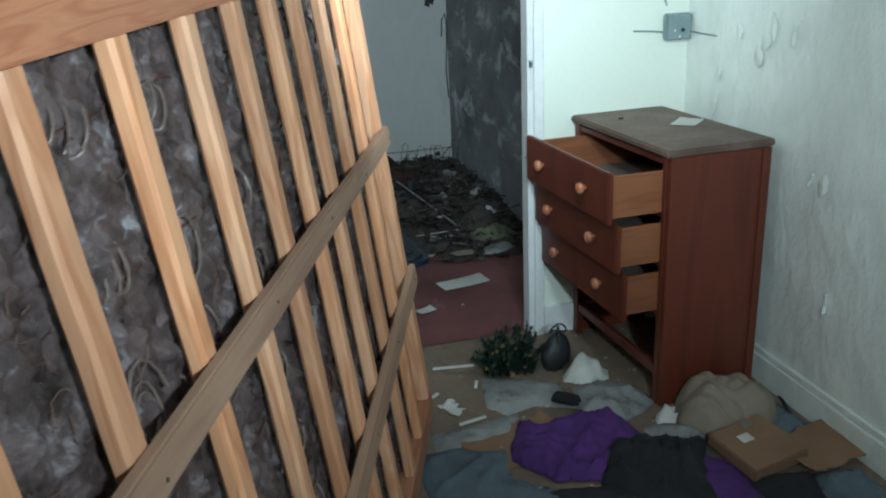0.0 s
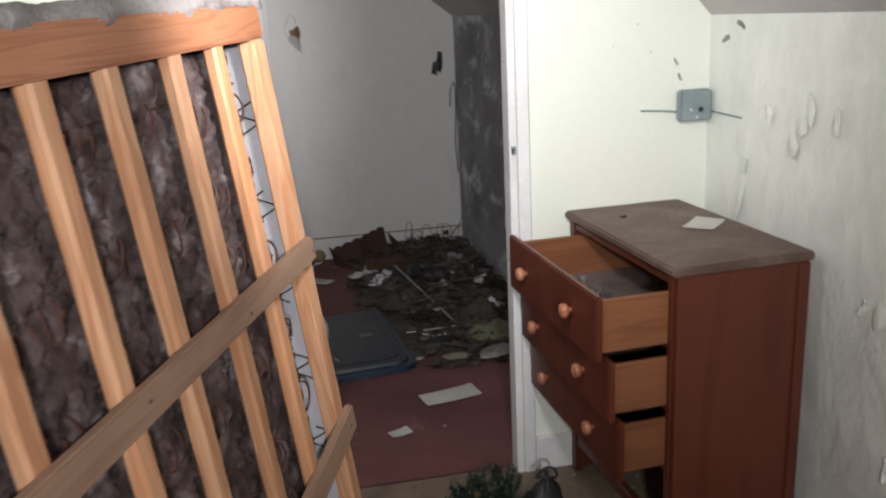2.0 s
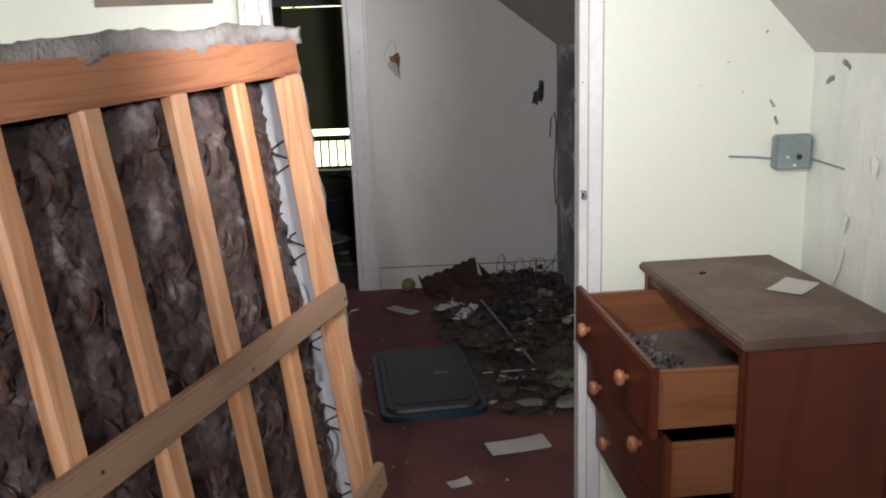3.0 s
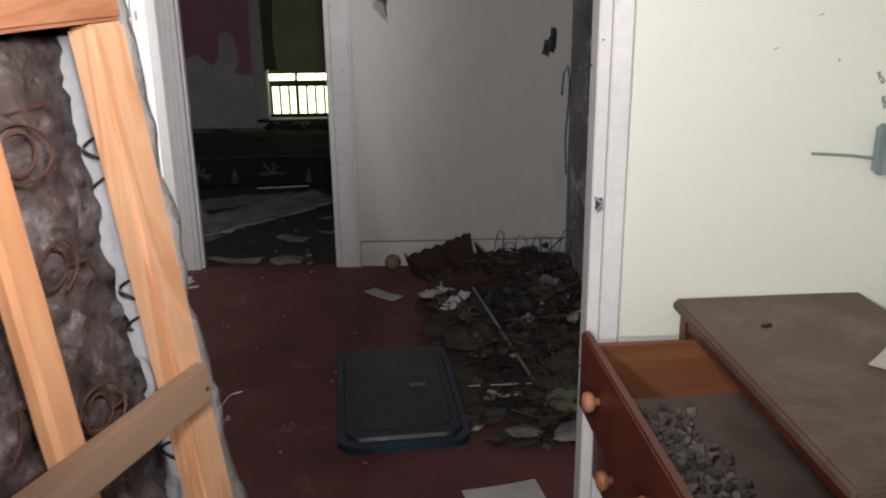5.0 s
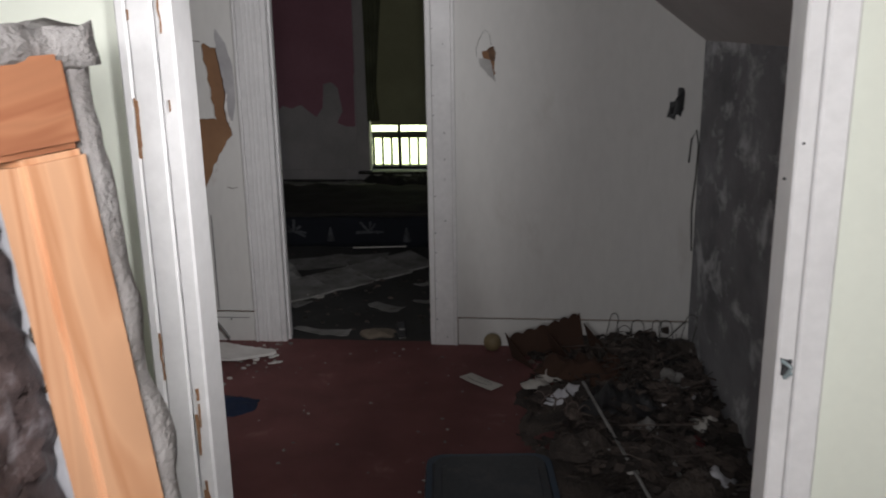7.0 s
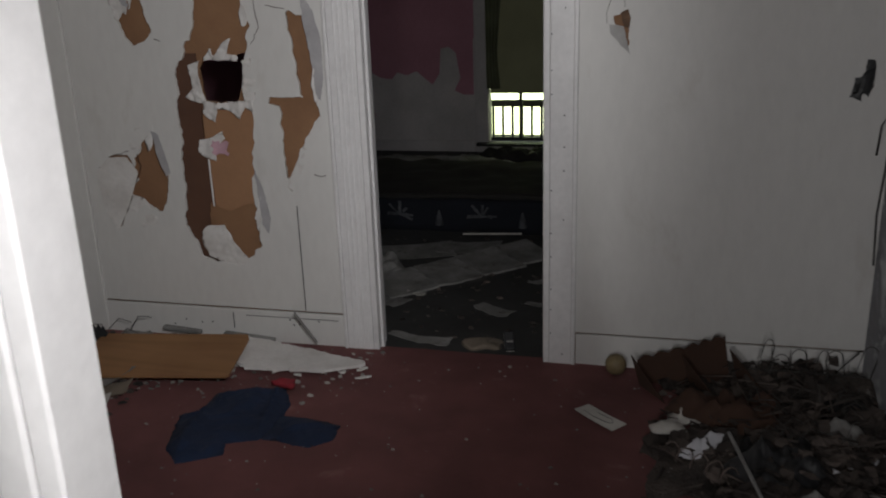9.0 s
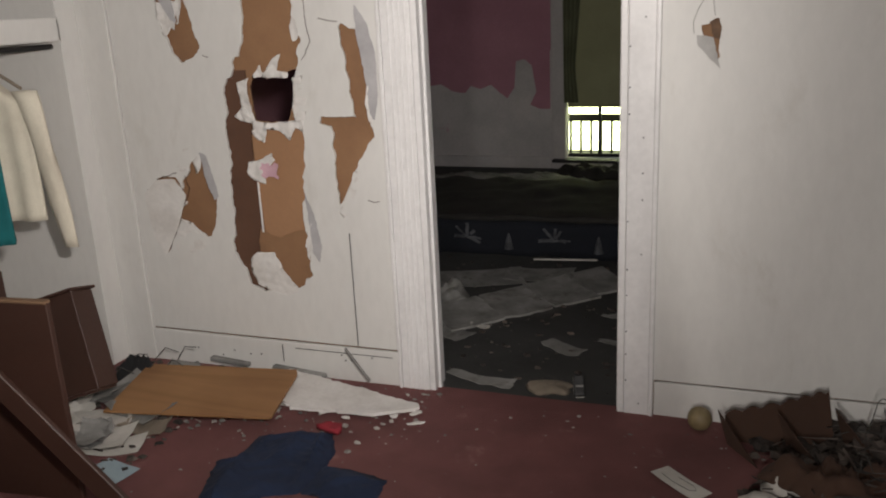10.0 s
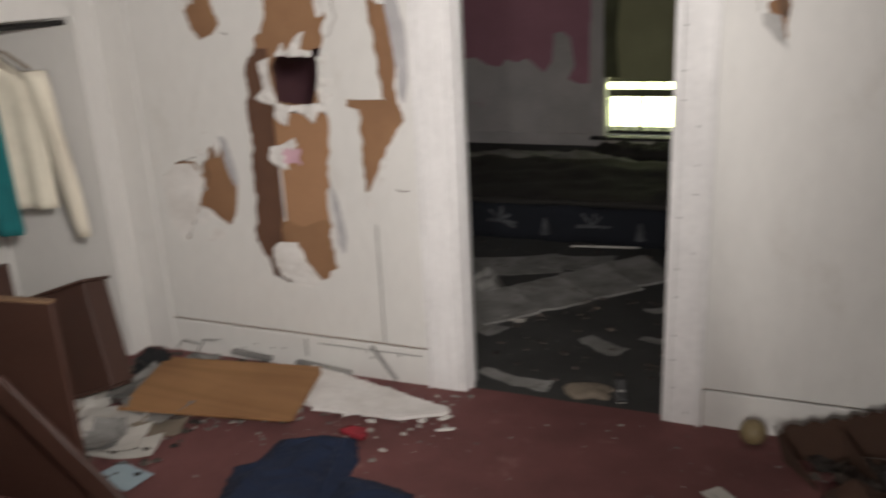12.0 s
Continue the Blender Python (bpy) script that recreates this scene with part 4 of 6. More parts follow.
def wall_scars():
    """Small chips and torn paper on the bedroom wall."""
    rnd = random.Random(8)
    spots = [(2.51, 1.42), (2.55, 1.34), (2.435, 1.36), (2.61, 1.50), (2.63, 1.315), (2.645, 1.27)]
    for x, z in spots:
        bm = bumpy(-0.004, 0.004, -0.001, 0.0005, -0.004 - 0.016 * (x > 2.62), 0.004, 0.004, 0.002, 50, x)
        ob = part("wall_chip", bm, PAPER_GREY, None, "small dark chip in the painted wall")
        ob.matrix_world = pose(x, WALL_N, z, 0, rnd.uniform(-40, 40), 0)
        tagged(ob, "", "chip", "chips in the wall")
    for y, z in ((3.09, 1.41), (3.17, 1.37)):
        ob = part("wall_chip", bumpy(-0.001, 0.0015, -0.022, 0.022, -0.006, 0.006, 0.006, 0.004, 40, y), PAPER_GREY, None, "small dark chip in the painted wall")
        ob.matrix_world = pose(RIGHT_1 - 0.001, y, z, rnd.uniform(-30, 30), 0, 0)
        tagged(ob, "", "chip", "chips in the wall")
    # blistered flakes on the side wall
    for k in range(7):
        y, z = rnd.uniform(1.2, 3.2), rnd.uniform(0.25, 1.38)
        w, h = rnd.uniform(0.008, 0.020), rnd.uniform(0.02, 0.07)
        bm = sheet(w, h, 0.012, 0.0015, 3, 4, 0.008, k)
        ob = part("paint_flake", bm, PLASTER, None, "curled flake of paint on the blistered wall")
        ob.matrix_world = Matrix.Translation((RIGHT_1 - 0.001, y, z)) @ Matrix.Rotation(radians(-90), 4, "Y") @ Matrix.Rotation(radians(rnd.uniform(60, 120)), 4, "Z")
        tagged(ob, "", "paint flake", "flakes on the side wall")
    bm = slab([0.85 + 0.02 * i for i in range(16)], [1.62 + 0.02 * i for i in range(22)], lambda x, z: noise.noise(Vector((x * 9, z * 5, 2))) > -0.12, WALL_N - 0.004, WALL_N - 0.001)
    tagged(part("torn_wallpaper", bm, BEIGE, None, "patch of stained torn wallpaper beside the door"), "", "wallpaper")


wall_scars()


def heap(name, bm, mat, x, y, z, turn, label, category, smooth=True, group=""):
    ob = part(name, bm, mat, None, label, smooth)
    ob.matrix_world = pose(x, y, z, 0, 0, turn)
    return tagged(ob, "", category, group)



def outline_sheet(points, z, thick, seed, fray=0.0, crease=0.006, step=0.02):
    """A flat piece cut to a free outline on a fine grid, frayed at its edge and creased in long ridges."""
    xs, ys = [p[0] for p in points], [p[1] for p in points]
    us = [min(xs) + step * i for i in range(int((max(xs) - min(xs)) / step) + 2)]
    ws = [min(ys) + step * i for i in range(int((max(ys) - min(ys)) / step) + 2)]
    bm = slab(us, ws, lambda x, y: inside(points, x, y), z, z + thick, "z")
    off = Vector((seed, seed * 2.0, 0))
    for v in bm.verts:
        q = nearest(points, v.co.x, v.co.y)
        if math.hypot(q[0] - v.co.x, q[1] - v.co.y) < step * 0.95:
            f = fray * noise.noise(Vector((v.co.x * 40, v.co.y * 40, 0)) + off)
            v.co.x, v.co.y = q[0] + f, q[1] + f
        p = Vector((v.co.x * 9, v.co.y * 9, 0)) + off
        v.co.z += crease * (noise.noise(p) + 1 + 0.6 * abs(noise.noise(p * 2.3)))
    return bm


def draped(pts, seed, lift=0.03, step=0.011, thick=0.004):
    """A dropped garment on the outline pts: long soft folds with a few sharp creases, and a thin hem."""
    rnd = random.Random(seed)
    bm = outline_sheet(pts, 0.0, thick, seed, 0.006, 0.0, step)
    off = Vector((seed * 3.7, seed * 1.9, 0))
    turn = rnd.uniform(0, 3.14)
    for v in bm.verts:
        x, y = v.co.x * math.cos(turn) - v.co.y * math.sin(turn), v.co.x * math.sin(turn) + v.co.y * math.cos(turn)
        q = nearest(pts, v.co.x, v.co.y)
        rim = min(1.0, math.hypot(q[0] - v.co.x, q[1] - v.co.y) / 0.05)
        warp = 0.06 * noise.noise(Vector((x * 4, y * 4, 4)) + off)
        ridge = (1 - abs(noise.noise(Vector(((x + warp) * 9, (y + warp) * 2.6, 0)) + off))) ** 7
        crease = (1 - abs(noise.noise(Vector(((y + warp) * 19, (x - warp) * 6, 9)) + off))) ** 9 + 0.5 * noise.noise(Vector((x * 34, y * 34, 1)) + off)
        swell = max(0.0, noise.noise(Vector((x * 3.2, y * 3.2, 2)) + off) + 0.3)
        v.co.z += lift * rim * (0.55 * swell + 0.60 * ridge + 0.32 * crease) - 0.008 * (1 - rim)
    return bm


def cloth(w, d, seed, lift=0.03, step=0.013, corners=9):
    """A small dropped cloth with an angular outline."""
    rnd = random.Random(seed)
    pts = []
    for k in range(corners):
        a = 2 * math.pi * (k + rnd.uniform(-0.3, 0.3)) / corners
        r = rnd.uniform(0.72, 1.08)
        c, s_ = math.cos(a), math.sin(a)
        box = 1 / max(abs(c), abs(s_)) ** 0.6
        pts.append((w / 2 * r * c * box, d / 2 * r * s_ * box))
    return draped(pts, seed, lift, step)


def spread(name, pts, mat, z, seed, lift, label, category, step=0.011):
    """A garment or sheet lying on the outline pts of the plan."""
    cx, cy = sum(p[0] for p in pts) / len(pts), sum(p[1] for p in pts) / len(pts)
    fine = rough([(x - cx, y - cy) for x, y in pts], 0.014, 0.05, seed)
    return heap(name, draped(fine, seed, lift, step), mat, cx, cy, z, 0, label, category)


spread("grey_sheet", [(1.82, 3.00), (1.95, 2.93), (2.06, 2.88), (2.08, 2.66), (1.93, 2.72), (1.82, 2.70), (1.76, 2.77)], PAPER_GREY, 0.002, 8, 0.016, "wet grey newspaper flattened on the floor", "paper")
spread("grey_sheet", [(2.09, 2.80), (2.20, 2.82), (2.31, 2.75), (2.33, 2.62), (2.17, 2.54), (2.07, 2.63)], PAPER_GREY, 0.008, 9, 0.05, "wet grey crumpled newspaper on the floor", "paper")
spread("grey_sheet", [(1.55, 2.67), (1.72, 2.70), (1.87, 2.71), (1.84, 2.60), (1.69, 2.55), (1.53, 2.54)], PAPER_GREY, 0.002, 10, 0.016, "pale torn newspaper sheet on the floor", "paper")
spread("purple_cloth", [(1.84, 2.645), (1.90, 2.60), (2.05, 2.615), (2.16, 2.59), (2.19, 2.41), (2.00, 2.25), (1.84, 2.29), (1.74, 2.44)], PURPLE, 0.014, 3, 0.045, "crumpled purple garment lying among papers", "clothing")
spread("purple_cloth", [(2.30, 2.30), (2.37, 2.22), (2.35, 2.02), (2.20, 2.04), (2.20, 2.14)], PURPLE, 0.010, 4, 0.03, "end of a purple garment under a black one", "clothing")
spread("black_cloth", [(2.05, 2.42), (2.21, 2.43), (2.36, 2.37), (2.28, 2.22), (2.22, 2.06), (2.05, 2.10), (1.95, 2.24)], BLACK_CLOTH, 0.016, 5, 0.075, "bunched black garment on the floor", "clothing")
spread("black_cloth", [(1.80, 2.26), (1.98, 2.24), (2.06, 2.12), (1.98, 2.00), (1.78, 2.04)], BLACK_CLOTH, 0.012, 25, 0.035, "flat black cloth on the floor", "clothing")
spread("black_cloth", [(2.36, 2.16), (2.55, 2.13), (2.52, 1.98), (2.36, 1.97)], BLACK_CLOTH, 0.006, 26, 0.03, "black rag beside a small carton", "clothing")
spread("blue_cloth", [(1.46, 2.56), (1.60, 2.57), (1.77, 2.50), (1.72, 2.36), (1.86, 2.24), (1.75, 2.06), (1.47, 2.08)], BLUEGREY, 0.004, 7, 0.022, "faded blue-grey cloth spread on the floor", "clothing")
spread("blue_cloth", [(2.55, 2.12), (2.68, 2.10), (2.72, 1.95), (2.62, 1.82), (2.48, 1.90)], BLUEGREY, 0.004, 17, 0.045, "pale blue crumpled cloth by the skirting", "clothing")
spread("grey_rag", [(2.62, 2.60), (2.70, 2.55), (2.715, 2.33), (2.60, 2.27), (2.55, 2.36)], BLUEGREY, 0.003, 18, 0.03, "grey-blue rag between a bag and the skirting", "rag")
heap("beige_bag", rumple(0.37, 0.29, 0.135, 6, 48, 2.6, 0.14, 0.5, 2.2), BEIGE, 2.49, 2.475, 0.0, 15, "slumped beige fabric bag beside the chest", "bag")
heap("crumpled_paper", cloth(0.19, 0.12, 12, 0.075, 0.009), PAPER, 2.18, 2.875, 0.0, 0, "crumpled white paper under the chest", "paper")
heap("crumpled_paper", cloth(0.13, 0.16, 13, 0.12, 0.009), PAPER, 2.315, 2.50, 0.0, 0, "crumpled white paper beside a bag", "paper")
heap("crumpled_paper", cloth(0.20, 0.10, 14, 0.02, 0.01), PAPER_GREY, 2.28, 2.42, 0.020, -20, "pale patterned rag beside a bag", "rag")
heap("dark_scrap", rumple(0.10, 0.055, 0.03, 15, 16), BLACK_CLOTH, 2.03, 2.70, 0.02, -40, "small dark scrap on grey paper", "rag")
heap("brown_mat", sheet(0.34, 0.24, 0.004, 0.004, 8, 8, 0.03, 9), CARDBOARD, 1.80, 2.54, 0.001, 12, "flattened brown cardboard under papers", "cardboard", False)
heap("cardboard_sheet", sheet(0.24, 0.20, 0.010, 0.004, 8, 6, 0.012, 4), CARDBOARD, 2.62, 2.185, 0.030, 12, "flattened cardboard by the skirting", "cardboard", False)


def small_carton():
    c = thing("carton", pose(2.45, 2.235, 0.02, 5, -4, 10), "small closed cardboard carton with a pale label", "carton")
    part("body", solid(-0.10, 0.10, -0.10, 0.10, 0, 0.042, 0.004, seg=2), CARDBOARD, c)
    part("lid_flap", solid(-0.099, 0.099, -0.099, -0.002, 0.0425, 0.0455, 0.001), CARDBOARD, c)
    part("label", solid(-0.04, 0.0, 0.01, 0.045, 0.0425, 0.0435), PAPER, c, "pale paper label")
    part("tape", solid(0.01, 0.045, 0.06, 0.099, 0.0425, 0.0435), BEIGE, c)


small_carton()


def greenery():
    g = thing("artificial_branch", pose(1.935, 2.985, 0), "dark green artificial fir garland with gold specks", "garland")
    rnd = random.Random(21)
    stems, leaves = bmesh.new(), bmesh.new()
    gold = surface("tarnished_gold", (0.50, 0.36, 0.16), (0.32, 0.22, 0.10), 20, 60, 0.3, 0.0, metal=0.8)
    for k in range(46):
        a = rnd.uniform(0, 6.28)
        base = Vector((rnd.uniform(-0.10, 0.10), rnd.uniform(-0.04, 0.04), 0.0))
        tip = base + Vector((math.cos(a) * rnd.uniform(0.03, 0.12), math.sin(a) * rnd.uniform(0.02, 0.08), rnd.uniform(0.05, 0.19 if base.x > 0 else 0.15)))
        mid = (base + tip) / 2 + Vector((0, 0, 0.03))
        joined(stems, tube([base, mid, tip], 0.003, 4))
        for i in range(120):
            f = rnd.uniform(0.05, 1)
            p = base.lerp(mid, f * 2) if f < 0.5 else mid.lerp(tip, f * 2 - 1)
            d = Vector((rnd.uniform(-1, 1), rnd.uniform(-1, 1), rnd.uniform(-0.5, 0.9))).normalized() * rnd.uniform(0.012, 0.026)
            s = d.cross(Vector((0.3, 0.2, 0.9))).normalized() * 0.0034
            v = [leaves.verts.new(q) for q in (p - s, p + s, p + d + s * 0.3, p + d - s * 0.3)]
            leaves.faces.new(v)
        if k % 4 == 1:
            r = rnd.uniform(0.004, 0.008)
            part("bead", moved(bumpy(-r, r, -r, r, -r, r, r, r * 0.2, 30, k), Matrix.Translation(tip * 0.8 + Vector((0, -0.04, 0.0)))), gold, g, "tarnished gold bead")
    part("stem", stems, WIRE, g)
    part("needles", leaves, GREEN, g, "dense dark green needles")


greenery()


def bag():
    b = thing("black_bag", pose(2.095, 2.965, 0, 0, 0, 20), "small black plastic bag slumped by the doorway", "bag")
    bm = bumpy(-0.065, 0.065, -0.045, 0.045, 0.0, 0.165, 0.014, 0.0, 1)
    for v in bm.verts:
        f = v.co.z / 0.165
        pinch = (math.sin(min(1.0, f * 1.15) * math.pi * 0.86 + 0.42)) ** 0.7
        r = math.hypot(v.co.x / 0.065, v.co.y / 0.045)
        k = pinch / max(r, 1.0)
        p = v.co * 26
        v.co.x, v.co.y = v.co.x * k + 0.016 * f, v.co.y * k
        v.co += 0.006 * noise.noise_vector(p)
        v.co.z = max(v.co.z, 0.0)
    part("body", bm, BLACK, b, "", True)
    part("rim", tube([(0.016 + 0.034 * math.cos(a), 0.024 * math.sin(a), 0.155 + 0.008 * math.sin(2 * a)) for a in (0.52 * i for i in range(12))], 0.004, 6, True), BLACK, b, "", True)


bag()

for k, (x, y, l, turn, mat) in enumerate(((1.74, 3.085, 0.16, -8, PAPER), (1.70, 2.70, 0.10, 12, PAPER), (1.62, 2.90, 0.04, 40, PAPER), (1.78, 2.93, 0.05, 70, PAPER), (2.70, 2.42, 0.24, 72, BLACK))):
    ob = part("splinter", solid(-l / 2, l / 2, -0.006, 0.006, 0, 0.008, 0.002), mat, None, "thin loose strip lying on the floor")
    ob.matrix_world = pose(x, y, 0.002, 0, 0, turn)
    tagged(ob, "", "strip", "strips on the floor")
ob = heap("torn_tag", sheet(0.07, 0.10, 0.01, 0.002, 5, 6, 0.02, 31), PAPER, 1.65, 2.80, 0.002, 20, "torn white tag on the bedroom floor", "paper", False)

# crumbs of plaster over the bedroom floor
def crumbs(name, n, x0, x1, y0, y1, seed, mat, label, big=0.012, z=0.001):
    bm = bmesh.new()
    rnd = random.Random(seed)
    verts, faces = [], []
    for k in range(n):
        x, y, r, a = rnd.uniform(x0, x1), rnd.uniform(y0, y1), big * rnd.uniform(0.15, 1) ** 2 + 0.0015, rnd.uniform(0, 6.28)
        h, e = r * rnd.uniform(0.3, 0.8), rnd.uniform(0.4, 1)
        b = len(verts)
        for i in range(4):
            q = a + i * math.pi / 2 + rnd.uniform(-0.3, 0.3)
            verts.append((x + r * math.cos(q), y + e * r * math.sin(q), z))
        for i in range(4):
            vx, vy, _ = verts[b + i]
            verts.append((x + (vx - x) * 0.7, y + (vy - y) * 0.7, z + h * rnd.uniform(0.6, 1)))
        faces += [(b + 4, b + 5, b + 6, b + 7)] + [(b + i, b + (i + 1) % 4, b + 4 + (i + 1) % 4, b + 4 + i) for i in range(4)]
    me = bpy.data.meshes.new(name)
    me.from_pydata(verts, [], faces)
    me.materials.append(mat)
    return tagged(new(name, me), label, "debris", "", "stuff")


CRUMB = surface("plaster_crumbs", (0.52, 0.48, 0.45), (0.25, 0.22, 0.2), 20, 60, 0.9, 0.1, islands=0.75)
crumbs("floor_crumbs", 260, 1.45, 2.74, 1.2, 3.2, 3, CRUMB, "small crumbs of plaster over the bedroom floor", 0.010)


def peeling_flakes():
    """Paint blistered and lifting off the low plaster wall by the chest of drawers."""
    wall = bpy.data.objects["wall_east_bedroom"]
    rnd = random.Random(77)
    turn = Matrix(((0, 0, -1), (-1, 0, 0), (0, 1, 0))).to_4x4()
    for k in range(9):
        y, z = rnd.uniform(2.42, 3.2), rnd.uniform(0.72, 1.28)
        w, h = rnd.uniform(0.025, 0.06), rnd.uniform(0.06, 0.15)
        pts = [(w / 2 * math.cos(a) * rnd.uniform(0.6, 1.1), h / 2 * math.sin(a) * rnd.uniform(0.6, 1.1)) for a in (0, 0.8, 1.6, 2.3, 3.1, 3.9, 4.7, 5.5)]
        bm = outline_sheet(pts, 0, 0.0015, k, 0.0, 0.002, 0.008)
        for v in bm.verts:
            v.co.z += 0.007 * (1 - min(1.0, (2 * v.co.x / w) ** 2)) * (1 - min(1.0, (2 * v.co.y / h) ** 2)) + (0.008 * max(0.0, -2 * v.co.y / h) ** 2 if k % 4 == 0 else 0)
        ob = part("paint_flake", bm, PLASTER, wall)
        ob.matrix_world = Matrix.Translation((RIGHT_1 - 0.003, y, z)) @ turn @ Matrix.Rotation(rnd.uniform(-0.4, 0.4), 4, "Z")


peeling_flakes()

# ---- landing things ----
def tote_lid():
    t = thing("tote_lid", pose(1.665, 4.535, 0.008, 0, 0, 5.5), "dark navy plastic storage lid lying on the carpet", "lid")

    def rounded(w, d, z0, z1, r, taper=0.0, n=7):
        bm, rings = bmesh.new(), []
        for z, s in ((z0, 0.0), (z1, taper)):
            ring = []
            for cx, cy, a0 in ((1, 1, 0), (-1, 1, 90), (-1, -1, 180), (1, -1, 270)):
                for k in range(n):
                    a = radians(a0 + 90 * k / (n - 1))
                    ring.append(bm.verts.new((cx * (w / 2 - r) + (r - s) * math.cos(a), cy * (d / 2 - r) + (r - s) * math.sin(a), z)))
            rings.append(ring)
        for i in range(len(rings[0])):
            k = (i + 1) % len(rings[0])
            bm.faces.new([rings[0][i], rings[0][k], rings[1][k], rings[1][i]])
        bm.faces.new(rings[0]), bm.faces.new(rings[1])
        return bm

    part("rim", rounded(0.455, 0.775, 0.0, 0.022, 0.07, 0.004), BLUE_RIM, t, "worn blue rim")
    part("panel", rounded(0.405, 0.705, 0.0225, 0.034, 0.06, 0.008), NAVY_PLASTIC, t)
    part("inner_step", rounded(0.34, 0.60, 0.0345, 0.038, 0.05, 0.004), NAVY_PLASTIC, t)
    part("sticker", solid(0.045, 0.105, -0.005, 0.022, 0.0385, 0.0395), BEIGE, t, "faded yellow sticker")


tote_lid()


def flat_paper(x, y, w, d, turn, seed, mat=PAPER, label="loose sheet of white paper on the carpet", curl=0.004, z=0.009, group="loose papers", rag=0.0):
    ob = part("paper", sheet(w, d, curl, 0.0015, 7, 5, rag, seed, 0.0015), mat, None, label)
    ob.matrix_world = pose(x, y, z, 0, 0, turn)
    return tagged(ob, "", "paper", group)


flat_paper(2.00, 3.875, 0.235, 0.105, 12, 1)
card = flat_paper(1.565, 5.60, 0.20, 0.075, -42, 2, label="white printed card on the carpet")
part("printed_mark", tube([(-0.075, -0.012, 0.0065), (-0.02, -0.016, 0.0045), (0.05, -0.010, 0.006), (0.062, 0.006, 0.0065), (0.04, 0.020, 0.006), (-0.03, 0.018, 0.0045)], 0.0014, 4), PAPER_GREY, card, "grey printed curve")
flat_paper(1.76, 3.62, 0.08, 0.05, 20, 3)
flat_paper(1.95, 4.28, 0.06, 0.025, 62, 4, z=0.012)
flat_paper(-0.46, 5.30, 0.24, 0.13, 20, 5, curl=0.02)
flat_paper(-0.34, 5.16, 0.17, 0.11, -12, 6, PAPER_BLUE, "pale blue card on the carpet")
for k, (x, y, w, d, a) in enumerate(((-0.66, 5.45, 0.3, 0.2, 30), (-0.52, 5.55, 0.26, 0.17, -15), (-0.80, 5.30, 0.28, 0.2, 60), (-0.42, 5.45, 0.2, 0.12, 5), (-0.72, 5.68, 0.3, 0.18, 80), (-0.9, 5.55, 0.24, 0.2, 40), (-0.62, 5.15, 0.2, 0.14, 10))):
    flat_paper(x, y, w, d, a, 10 + k, (PAPER, PAPER_GREY, PAPER, BEIGE, PAPER_GREY, PAPER, PAPER)[k], "dirty paper in a drift of rubbish", 0.03, 0.015 + 0.012 * (k % 3), rag=0.015)


flat_paper(-0.50, 5.28, 0.27, 0.15, 14, 40, PAPER, "white sheet with a lifted corner on the drift", 0.03, 0.05, rag=0.004)
rnd_drift = random.Random(19)
for k in range(26):
    x, y = rnd_drift.uniform(-0.95, -0.30), rnd_drift.uniform(5.22, 5.98)
    if x > -0.45 and y < 5.40 or x > -0.74 and y > 5.42:
        continue
    flat_paper(x, y, rnd_drift.uniform(0.12, 0.26), rnd_drift.uniform(0.08, 0.16), rnd_drift.uniform(-60, 60), 200 + k, (PAPER, PAPER_GREY, BEIGE, PAPER, PAPER_GREY)[k % 5], "dirty paper in a drift of rubbish", 0.035, 0.012 + 0.0022 * k, rag=0.02)
for k, (x, y, w, d, h, mat, label) in enumerate(((-0.78, 5.86, 0.26, 0.16, 0.10, BLACK_CLOTH, "black crumpled rag by the corner board"), (-0.92, 5.70, 0.22, 0.22, 0.12, HEAP, "dark bundled rag in the corner"), (-0.66, 5.98, 0.20, 0.08, 0.07, PAPER_GREY, "grey crumpled paper against the skirting"), (-0.84, 5.50, 0.20, 0.16, 0.06, PAPER, "crumpled white paper under a drawer"))):
    heap("rag", cloth(w, d, 300 + k, h, 0.012), mat, x, y, 0.02, 20 * k, label, "rag")
for k in range(7):
    a = Vector((rnd_drift.uniform(-0.9, -0.66), rnd_drift.uniform(5.7, 6.0), 0.04))
    d = Vector((rnd_drift.uniform(0.05, 0.18), rnd_drift.uniform(-0.08, 0.04), rnd_drift.uniform(0.02, 0.09)))
    tagged(part("wire", tube([a, a + d * 0.5 + Vector((0, 0, 0.04)), a + d], 0.0022, 5), WIRE, None, "bent dark wire sticking out of the drift"), "", "wire", "wires in the drift")


navy = thing("navy_shirt", pose(0, 0, 0.008), "navy blue shirt dropped on the maroon carpet", "clothing")
part("body", draped([(0.06, 5.10), (0.15, 5.01), (0.29, 5.10), (0.26, 5.17), (0.375, 5.215), (0.38, 5.405), (0.375, 5.48), (0.30, 5.62), (0.166, 5.605), (0.03, 5.53), (0.04, 5.39), (-0.02, 5.335)], 2, 0.035), NAVY, navy, "", True)
part("sleeve", draped([(0.37, 5.405), (0.50, 5.40), (0.625, 5.372), (0.64, 5.27), (0.567, 5.193), (0.43, 5.22), (0.368, 5.215)], 7, 0.03), NAVY, navy, "", True)
tagged(part("red_rag", outline_sheet([(0.235, 5.61), (0.26, 5.65), (0.325, 5.645), (0.345, 5.59), (0.30, 5.595)], 0.010, 0.02, 4, 0.004, 0.010), RED, None, "scrap of red cloth by a navy shirt", True), "", "rag")


